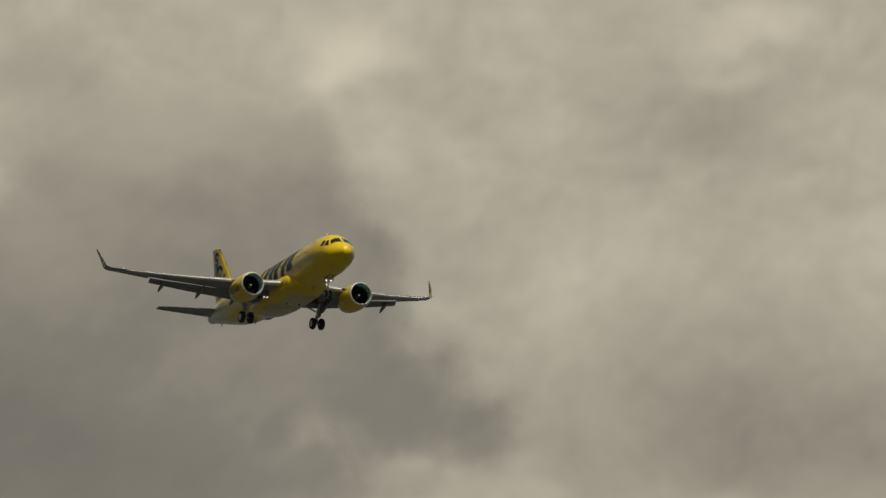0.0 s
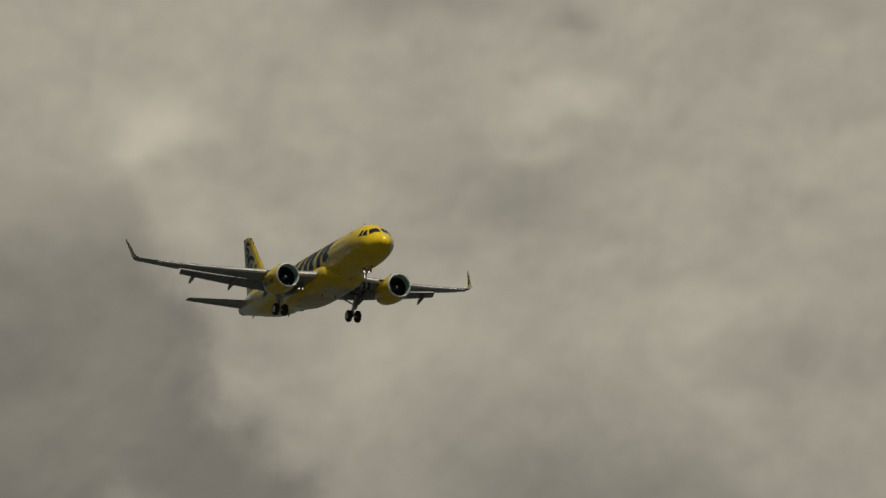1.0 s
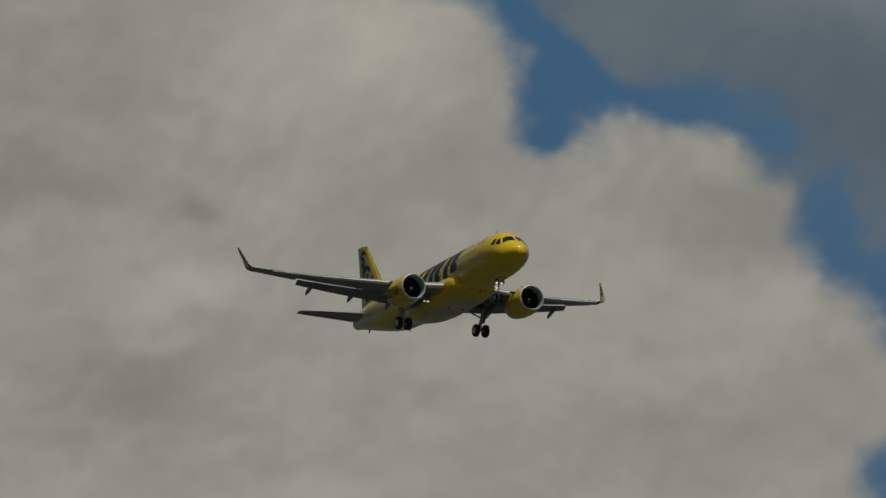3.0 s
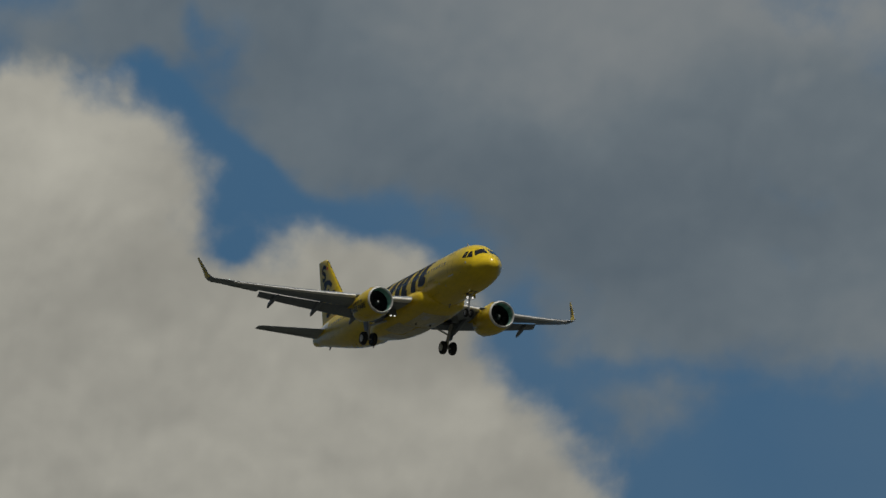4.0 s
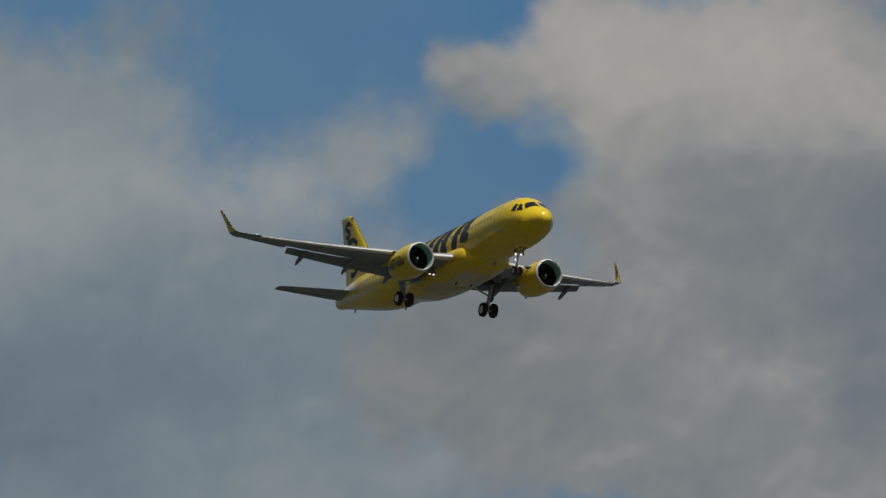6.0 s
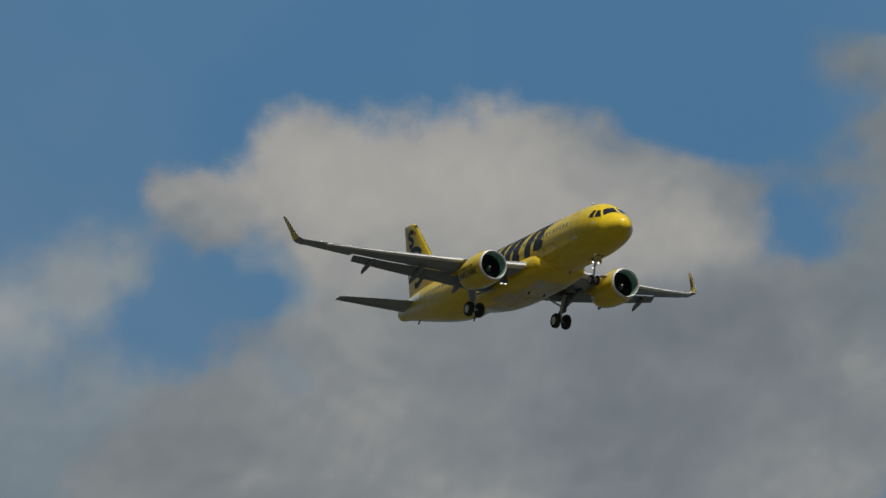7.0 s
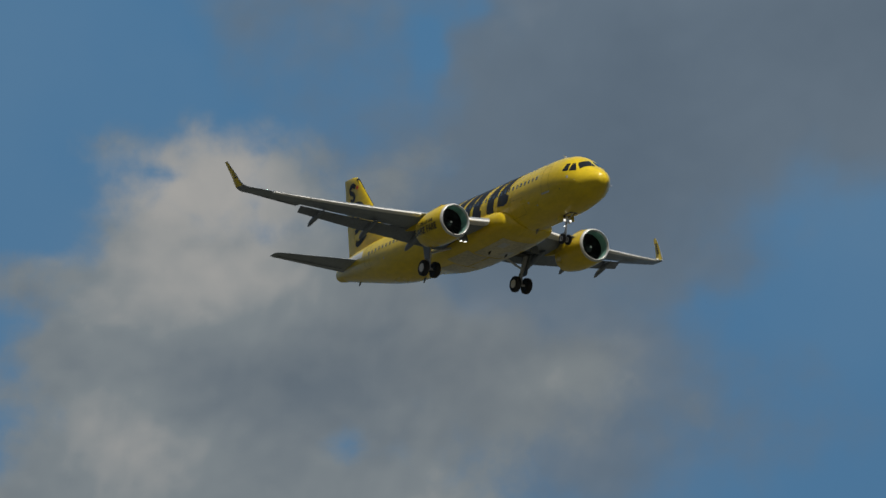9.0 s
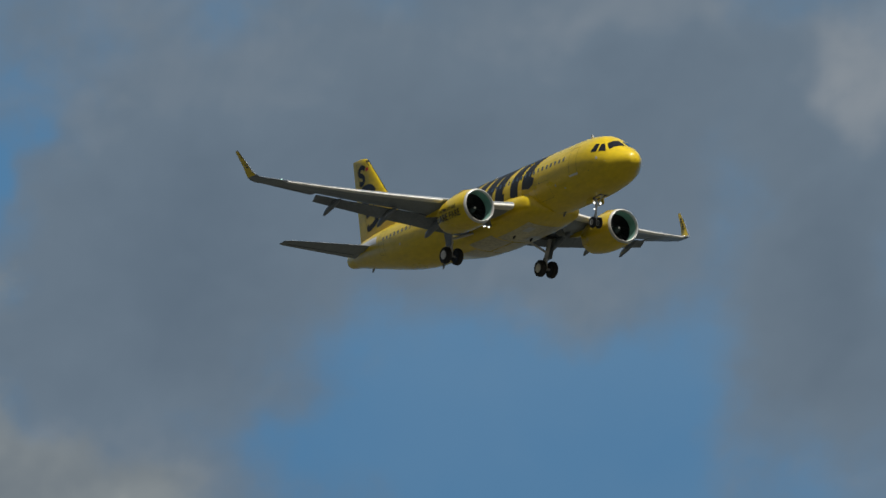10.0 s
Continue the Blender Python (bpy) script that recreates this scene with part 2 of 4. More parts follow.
def cloud(label, matter, radius, lobes, tones, holes=(), base=0.5, margin=0.3, round_off=0.12, relief=85, step=0.016, warp=0.07, lump_shade=0.13, seed=3):
    """One cloud: swelling lobes (azimuth, elevation, half width, half height) run together, with lighter and darker
    tones that paint in its light and shade, and thinner holes.
    """
    L = np.array(lobes)
    A, E = dome_grid(max(-3.0, (L[:, 0] - L[:, 2]).min() - 0.4), min(12.6, (L[:, 0] + L[:, 2]).max() + 0.4),
                     max(9.0, (L[:, 1] - L[:, 3]).min() - 0.4), min(16.2, (L[:, 1] + L[:, 3]).max() + 0.4), step)
    U, V = A + warp * churn(A * 2.5, E * 2.5, seed, 5), E + warp * 0.8 * churn(A * 2.5, E * 2.5, seed + 10, 5)
    depth = np.full(A.shape, -9.0)
    for a, e, ra, re in lobes:
        q = np.sqrt(((U - a) / ra) ** 2 + ((V - e) / re) ** 2)
        d = np.maximum((1 - q) * min(ra, re), -9.0)
        m = np.clip(0.5 + (d - depth) / (2 * round_off), 0, 1)
        depth = depth + (d - depth) * m + round_off * m * (1 - m)
    for a, e, ra, re, amount in holes:
        depth -= amount * np.exp(-(((U - a) / ra) ** 2 + ((V - e) / re) ** 2))
    tone = np.full(A.shape, float(base))
    for a, e, ra, re, amount in tones:
        tone += amount * np.exp(-(((U - a) / ra) ** 2 + ((V - e) / re) ** 2))
    swelling = billows(A, E, seed + 50)
    # swellings painted lighter on their upper side, as if lit from above
    tone += lump_shade * (swelling + 1.2 * (swelling - billows(A - 0.015, E + 0.04, seed + 50)))
    tone = base + 0.45 * np.tanh((tone - base) / 0.45)
    swell = np.clip(depth / 0.6, 0, 1)
    ob = dome_mesh("cloud", A, E, radius - relief * np.sqrt(swell), depth > -margin, (("depth", depth), ("tone", tone)))
    ob.data.materials.append(matter)
    return tagged(ob, label, "cloud")


A, E = dome_grid(-34, 46, 0, 40, 1.0)
backdrop = dome_mesh("backdrop", A, E, 4900)
backdrop.data.materials.append(sky_blue())
tagged(backdrop, "clear blue sky with thin haze behind the clouds", "sky", kind="structure")

cloud("broad bank of grey-beige cumulus filling the sky",
      cloud_matter("bank_cloud", linear(124, 123, 117), linear(172, 170, 160), linear(214, 211, 197), 0.14, 0.36, 0.024, billow=0.30, gain=1.08, fluff_shade=1.6),
      4340,
      [(-0.52, 10.94, 3.07, 1.948), (0.94, 11.82, 1.03, 0.885), (2.40, 10.92, 0.79, 0.602), (1.21, 12.17, 0.78, 0.549),
       (1.85, 11.45, 1.01, 0.682), (2.39, 11.72, 0.41, 0.411), (2.64, 11.86, 0.18, 0.248), (2.72, 11.56, 0.42, 0.363),
       (2.99, 11.50, 0.23, 0.195), (3.03, 11.34, 0.30, 0.230), (2.20, 12.06, 0.09, 0.080), (1.76, 12.50, 0.15, 0.103),
       (1.49, 12.62, 0.16, 0.092), (1.92, 12.37, 0.07, 0.106), (2.00, 12.21, 0.04, 0.089), (2.50, 12.06, 0.11, 0.071),
       (2.82, 11.88, 0.14, 0.106), (2.30, 12.08, 0.07, 0.053), (3.13, 11.58, 0.08, 0.071), (2.21, 12.10, 0.03, 0.032)],
      [(-0.31, 11.58, 0.20, 0.080, 0.32), (-0.41, 11.48, 0.09, 0.071, 0.25), (0.38, 11.40, 0.13, 0.159, 0.16), (1.03, 11.66, 0.20, 0.080, 0.25),
       (0.98, 11.51, 0.13, 0.039, 0.16), (0.76, 11.34, 0.27, 0.142, -0.14), (1.11, 10.35, 0.59, 0.248, -0.40), (-1.06, 11.40, 0.36, 0.230, -0.16),
       (1.03, 11.90, 0.06, 0.050, -0.16), (-0.17, 10.21, 0.31, 0.106, -0.22), (0.47, 11.94, 0.29, 0.089, -0.09), (1.78, 10.87, 0.34, 0.097, -0.14),
       (2.11, 10.90, 0.03, 0.050, -0.16), (1.07, 11.88, 0.08, 0.042, -0.12), (0.58, 11.95, 0.24, 0.057, -0.14), (1.61, 12.33, 0.22, 0.195, 0.16),
       (2.74, 11.84, 0.27, 0.159, -0.28), (2.34, 11.45, 0.36, 0.089, 0.10), (1.61, 12.39, 0.47, 0.319, 0.16), (2.48, 11.69, 0.51, 0.283, 0.14)],
      [(2.19, 12.11, 0.07, 0.067, 0.13)], lump_shade=0.085)
cloud("dark grey cloud in front of the beige bank",
      cloud_matter("dark_cloud", linear(98, 99, 97), linear(126, 125, 120), linear(172, 169, 159), 0.17, 0.30, 0.024, cover=0.95, billow=0.20, gain=1.08, fluff_shade=0.9),
      4200,
      [(-1.23, 10.37, 0.85, 0.761), (-0.55, 10.77, 0.41, 0.425), (-0.26, 10.59, 0.23, 0.266), (-0.12, 10.46, 0.19, 0.177),
       (0.09, 10.41, 0.16, 0.127), (-0.55, 11.14, 0.25, 0.266), (-0.40, 10.26, 0.23, 0.195), (-0.97, 11.21, 0.47, 0.283),
       (-0.28, 10.95, 0.11, 0.159), (-0.03, 10.60, 0.09, 0.106), (-0.41, 11.28, 0.11, 0.124)],
      [(-0.83, 11.35, 0.60, 0.195, 0.50), (-0.83, 11.49, 0.40, 0.177, 0.30), (-1.24, 11.01, 0.29, 0.212, 0.18), (-1.23, 10.30, 0.63, 0.230, -0.15),
       (-0.26, 10.52, 0.27, 0.159, -0.06), (0.09, 10.40, 0.16, 0.124, 0.04), (-0.60, 10.57, 0.32, 0.159, 0.06)],
      [(-0.24, 10.19, 0.13, 0.089, 0.05), (-0.15, 10.26, 0.11, 0.062, 0.08), (-1.06, 11.54, 0.72, 0.124, 0.35), (-1.35, 11.27, 0.18, 0.177, 0.06)], lump_shade=0.06, warp=0.045)
cloud("thin grey cloud layer drifting over blue sky",
      cloud_matter("veil_cloud", linear(94, 107, 117), linear(122, 132, 138), linear(154, 157, 156), 0.34, 0.75, 0.024, cover=0.92, billow=0.34, gain=1.05, fluff_shade=1.4),
      4750,
      [(2.93, 12.54, 0.82, 0.691), (3.73, 12.58, 0.42, 0.434), (4.08, 12.58, 0.34, 0.434), (4.31, 12.46, 0.33, 0.398),
       (4.57, 12.43, 0.36, 0.363), (5.27, 12.73, 0.25, 0.531), (4.84, 12.52, 0.54, 0.248), (3.84, 12.02, 0.91, 0.283),
       (4.66, 12.07, 0.47, 0.266), (3.12, 12.20, 0.60, 0.301), (3.11, 12.70, 1.09, 0.779), (3.66, 12.23, 0.69, 0.460),
       (1.93, 12.85, 0.54, 0.212), (2.33, 12.59, 0.27, 0.195), (3.20, 11.98, 0.31, 0.177), (4.47, 12.98, 0.10, 0.142),
       (2.79, 12.33, 0.47, 0.266), (4.46, 12.94, 0.16, 0.159), (4.57, 13.03, 0.11, 0.106), (3.98, 12.76, 0.36, 0.212),
       (4.43, 12.34, 0.91, 0.460), (5.00, 12.53, 0.58, 0.195), (2.93, 12.35, 0.36, 0.230)],
      [(3.11, 12.81, 0.60, 0.354, 0.22), (3.73, 12.85, 0.36, 0.159, 0.20), (4.16, 12.89, 0.22, 0.106, 0.18), (5.25, 12.91, 0.22, 0.266, 0.08),
       (3.11, 12.79, 0.54, 0.212, 0.05), (3.38, 12.26, 0.54, 0.266, -0.22), (2.11, 12.66, 0.45, 0.212, -0.30), (4.21, 12.02, 0.63, 0.142, 0.08),
       (4.07, 12.88, 0.45, 0.106, 0.20), (4.55, 13.05, 0.15, 0.106, 0.16), (4.25, 12.41, 0.54, 0.266, -0.05), (2.79, 12.33, 0.36, 0.266, -0.35)],
      [(2.26, 12.22, 0.22, 0.080, 0.45), (1.93, 12.53, 0.13, 0.106, 0.25), (2.11, 12.39, 0.11, 0.106, 0.20), (1.98, 12.84, 0.07, 0.080, 0.20),
       (4.00, 12.27, 0.16, 0.080, 0.18), (3.82, 12.32, 0.07, 0.053, 0.10), (3.93, 12.15, 0.15, 0.050, 0.20), (3.09, 11.94, 0.11, 0.124, 0.16),
       (2.77, 12.14, 0.14, 0.053, 0.22), (5.15, 11.93, 0.31, 0.159, 0.22), (4.82, 12.91, 0.20, 0.142, 0.36), (2.21, 12.24, 0.20, 0.177, 0.60),
       (2.70, 12.28, 0.47, 0.195, 0.42), (4.68, 12.13, 0.11, 0.089, 0.12), (3.48, 11.76, 0.27, 0.044, 0.12), (1.77, 12.69, 0.11, 0.089, 0.30),
       (4.86, 12.94, 0.20, 0.071, 0.40)],
      margin=0.4, lump_shade=0.10, seed=17)
cloud("rounded cumulus cloud, bright on top and grey beneath",
      cloud_matter("cumulus_cloud", linear(98, 107, 115), linear(131, 135, 137), linear(182, 177, 169), 0.13, 0.36, 0.030, cover=0.97, billow=0.28, trim=0.03, fluff_shade=1.2),
      4600,
      [(5.33, 13.23, 0.35, 0.333), (5.72, 13.27, 0.35, 0.315), (5.12, 13.33, 0.21, 0.209), (5.99, 13.22, 0.30, 0.305),
       (6.21, 13.15, 0.25, 0.283), (6.39, 13.08, 0.21, 0.212), (4.86, 13.22, 0.17, 0.127), (4.72, 13.30, 0.09, 0.060),
       (5.54, 12.93, 0.49, 0.336), (5.97, 12.81, 0.58, 0.443), (6.34, 12.69, 0.38, 0.372), (5.34, 12.63, 0.36, 0.319),
       (5.61, 12.31, 1.18, 0.478), (6.63, 12.83, 0.28, 0.248), (5.89, 12.94, 0.76, 0.372), (5.29, 13.12, 0.20, 0.283),
       (5.58, 12.66, 0.60, 0.319), (5.52, 13.28, 0.29, 0.269), (6.36, 13.23, 0.20, 0.159), (6.76, 12.93, 0.11, 0.124),
       (4.76, 13.27, 0.09, 0.071), (6.81, 12.52, 0.38, 0.336)],
      [(5.42, 13.37, 0.60, 0.195, 0.30), (5.84, 13.30, 0.45, 0.230, 0.26), (6.24, 13.16, 0.27, 0.142, 0.26), (4.82, 13.26, 0.24, 0.124, 0.12),
       (6.39, 13.08, 0.16, 0.071, 0.16), (5.54, 13.15, 0.60, 0.159, 0.26), (5.26, 13.36, 0.27, 0.142, 0.08), (6.41, 13.13, 0.22, 0.080, 0.15),
       (5.97, 12.86, 0.54, 0.124, -0.18), (6.16, 12.60, 0.51, 0.266, -0.22), (5.61, 12.70, 0.36, 0.159, -0.08), (6.00, 12.87, 0.47, 0.142, 0.05),
       (6.54, 12.81, 0.36, 0.195, -0.12), (5.60, 12.75, 0.54, 0.212, 0.15), (5.34, 12.27, 0.54, 0.177, 0.02)],
      [(5.01, 13.00, 0.16, 0.080, 0.22), (5.16, 12.70, 0.15, 0.089, 0.10)],
      base=0.45, warp=0.04, seed=11)
cloud("towering cumulus with a ragged pale crown",
      cloud_matter("tower_cloud", linear(92, 103, 113), linear(124, 131, 134), linear(184, 178, 170), 0.18, 0.46, 0.030, cover=0.95, billow=0.28, trim=0.035, fluff_shade=1.2),
      4450,
      [(7.58, 14.02, 0.23, 0.198), (7.81, 13.95, 0.20, 0.198), (7.94, 13.82, 0.20, 0.151), (7.41, 13.93, 0.16, 0.159),
       (7.32, 13.77, 0.19, 0.168), (7.65, 13.72, 0.46, 0.266), (7.36, 13.49, 0.30, 0.283), (7.87, 13.48, 0.49, 0.354),
       (7.45, 13.10, 0.56, 0.460), (6.99, 13.72, 0.11, 0.042), (6.92, 13.33, 0.17, 0.067), (8.10, 13.69, 0.19, 0.186),
       (8.29, 13.50, 0.33, 0.212), (8.67, 13.40, 0.35, 0.133), (7.93, 12.96, 0.60, 0.283), (7.10, 13.49, 0.09, 0.106),
       (8.11, 14.06, 0.08, 0.042), (7.44, 14.15, 0.07, 0.035), (8.78, 13.43, 0.20, 0.106), (8.22, 13.22, 0.27, 0.212),
       (8.46, 13.30, 0.25, 0.159), (8.10, 13.90, 0.07, 0.089), (7.03, 13.78, 0.11, 0.035), (7.18, 12.78, 0.36, 0.266)],
      [(7.59, 14.11, 0.24, 0.124, 0.30), (7.39, 13.95, 0.16, 0.159, 0.22), (7.74, 13.95, 0.24, 0.124, 0.18), (7.32, 13.70, 0.24, 0.177, 0.22),
       (7.67, 13.68, 0.35, 0.124, 0.34), (7.65, 13.98, 0.29, 0.142, 0.18), (7.22, 13.24, 0.25, 0.212, 0.14), (8.01, 13.64, 0.27, 0.177, -0.12),
       (8.02, 13.18, 0.55, 0.230, -0.12), (8.38, 13.50, 0.31, 0.159, -0.18), (8.67, 13.39, 0.24, 0.089, 0.12), (7.73, 13.40, 0.36, 0.124, -0.20),
       (7.57, 13.85, 0.11, 0.053, -0.10)],
      [(7.42, 14.08, 0.10, 0.025, 0.07), (8.22, 13.19, 0.13, 0.053, 0.06), (8.25, 13.35, 0.07, 0.071, 0.05), (8.16, 13.96, 0.07, 0.071, 0.04),
       (8.23, 13.87, 0.11, 0.053, 0.12)],
      base=0.42, warp=0.05, seed=29)
cloud("dull slate-grey cloud veil",
      cloud_matter("slate_cloud", linear(82, 93, 104), linear(100, 112, 123), linear(138, 142, 145), 0.60, 0.95, 0.020, cover=0.88, billow=0.28, trim=0.03),
      4850,
      [(9.23, 14.62, 1.02, 0.602), (9.96, 14.59, 0.77, 0.744), (8.77, 14.17, 0.58, 0.390), (9.69, 14.16, 0.91, 0.301),
       (8.09, 14.68, 0.38, 0.212), (8.60, 13.69, 0.42, 0.266), (10.97, 14.23, 0.51, 0.850), (8.54, 13.84, 0.60, 0.584),
       (9.54, 14.66, 1.46, 0.531), (8.85, 14.26, 0.58, 0.761), (8.89, 13.50, 0.55, 0.266), (8.36, 14.90, 0.37, 0.266)],
      [(11.08, 14.74, 0.09, 0.195, 0.55), (10.32, 14.97, 0.37, 0.106, 0.15), (11.00, 14.14, 0.22, 0.354, -0.22), (9.78, 14.66, 0.64, 0.266, -0.18),
       (7.82, 14.71, 0.18, 0.089, 0.25), (8.35, 13.53, 0.13, 0.106, 0.22), (8.89, 14.22, 0.27, 0.354, -0.20), (8.78, 14.14, 0.46, 0.212, -0.05),
       (8.99, 14.74, 0.55, 0.212, 0.08)],
      [(9.95, 13.67, 0.60, 0.212, 0.20), (9.87, 13.63, 0.73, 0.266, 0.30), (8.28, 14.49, 0.09, 0.106, 0.30), (8.26, 14.34, 0.11, 0.212, 0.15)],
      margin=0.4, round_off=0.2, lump_shade=0.06, warp=0.12, seed=41)

# ground out of view, added to bounce light onto the airliner's underside
bm = bmesh.new()
bmesh.ops.create_circle(bm, cap_ends=True, segments=96, radius=4950)
ground = part("ground", bm, GRASS, None, "unseen flat grassland added for bounced light", smooth=False)
tagged(ground, category="ground", kind="structure")


# ---- the airliner: x forward from the nose, y to its left, z up ----
FUSELAGE = [(0.08, 0.03, -0.44, -0.50), (0.18, 0.35, -0.12, -0.80), (0.38, 0.58, 0.10, -0.98), (0.75, 0.87, 0.38, -1.20), (1.2, 1.15, 0.66, -1.42),
            (1.7, 1.44, 1.00, -1.64), (2.3, 1.64, 1.40, -1.80), (2.9, 1.77, 1.72, -1.91), (3.6, 1.87, 1.91, -1.99), (4.6, 1.945, 2.03, -2.06),
            (5.8, 1.975, 2.07, -2.07), (8.0, 1.975, 2.07, -2.07), (12.0, 1.975, 2.07, -2.07), (16.0, 1.975, 2.07, -2.07), (20.0, 1.975, 2.07, -2.07),
            (24.0, 1.975, 2.07, -2.06), (26.0, 1.96, 2.07, -1.96)]
AFT = [(28.0, 1.88, 2.07, -1.65), (30.0, 1.70, 2.04, -1.20), (32.0, 1.40, 1.97, -0.70), (34.0, 1.04, 1.82, -0.20),
       (35.2, 0.76, 1.62, 0.11), (35.7, 0.64, 1.50, 0.20), (36.1, 0.54, 1.40, 0.28), (36.35, 0.49, 1.34, 0.33)]
HULL = smooth_table(FUSELAGE + AFT, 150)
HULL[:, 0] = np.maximum.accumulate(HULL[:, 0])


def hull_at(s):
    return [np.interp(s, HULL[:, 0], HULL[:, k]) for k in (1, 2, 3)]


def skin(s, angle, off=0.0):
    """The point of the fuselage's skin at s metres aft of the nose; angle in degrees from the crown, positive to the right side."""
    hw, top, bot = hull_at(s)
    a = radians(angle)
    zc, hz = (top + bot) / 2, (top - bot) / 2
    return Vector((-s, -(hw + off) * math.sin(a), zc + (hz + off) * math.cos(a)))


def skin_angle(s, z):
    hw, top, bot = hull_at(s)
    return math.degrees(math.acos(max(-1, min(1, (z - (top + bot) / 2) / ((top - bot) / 2)))))


def skin_patch(quad, nu=6, nv=6, off=0.012):
    """A patch on the skin inside four (s, angle) corners."""
    q = np.array(quad, float)
    rings = []
    for i in range(nu + 1):
        u = i / nu
        a, b = q[0] * (1 - u) + q[1] * u, q[3] * (1 - u) + q[2] * u
        rings.append([skin(*(a * (1 - v) + b * v), off) for v in [j / nv for j in range(nv + 1)]])
    return loft(rings, closed=False)


def skin_ribbon(points, width, off=0.012, per=8, end=None):
    """A painted stroke on the skin along (s, angle) points."""
    pts = []
    for a, b in zip(points, points[1:]):
        pts += [tuple(np.array(a) + (np.array(b) - np.array(a)) * k / per) for k in range(per)]
    pts.append(points[-1])
    rings = []
    for i, (s, g) in enumerate(pts):
        p, q = pts[max(i - 1, 0)], pts[min(i + 1, len(pts) - 1)]
        ds, dg = q[0] - p[0], (q[1] - p[1]) * 0.035
        n = math.hypot(ds, dg) or 1
        w = width if end is None else width + (end - width) * i / (len(pts) - 1)
        ws, wg = -dg / n * w / 2, ds / n * w / 2 / 0.035
        rings.append([skin(s + ws * k, g + wg * k, off) for k in (-1, -0.5, 0, 0.5, 1)])
    return loft(rings, closed=False)


def foil(n=14):
    """An aerofoil as (chord fraction, height fraction) round from the trailing edge over the top."""
    xs = [0.5 * (1 + math.cos(math.pi * i / n)) for i in range(n + 1)]
    y = lambda x: 5 * (0.2969 * math.sqrt(x) - 0.126 * x - 0.3516 * x * x + 0.2843 * x ** 3 - 0.1036 * x ** 4)
    up = [(x, y(x)) for x in xs]
    return up + [(x, -y(x) * 0.75) for x in reversed(xs[1:-1])]


FOIL = foil()


def surface(sections, cut=(0.0, 1.0)):
    """A wing through sections (leading edge s, y, z, chord, thickness, cant, pitch); cut keeps that part of the chord."""
    rings = []
    for s, y, z, c, t, cant, pitch in sections:
        ring = []
        ca, sa, cp, sp = math.cos(radians(cant)), math.sin(radians(cant)), math.cos(radians(pitch)), math.sin(radians(pitch))
        for x, h in FOIL:
            x = cut[0] + (cut[1] - cut[0]) * x
            u, w = x * c, h * t * c * (cut[1] - cut[0]) ** 0.3
            u, w = u * cp + w * sp, -u * sp + w * cp
            side = -1 if y < 0 else 1
            ring.append((-(s + u), y - side * w * sa, z + w * ca))
        rings.append(ring)
    return loft(rings)


def wing_z(y):
    return -1.2 + 0.082 * (y - 2) + 0.0034 * (y - 2) ** 2


def wing_le(y):
    return 11.7 + (y - 2) * 0.54


def wing_te(y):
    return 18.75 + max(0, y - 6.4) * 0.235


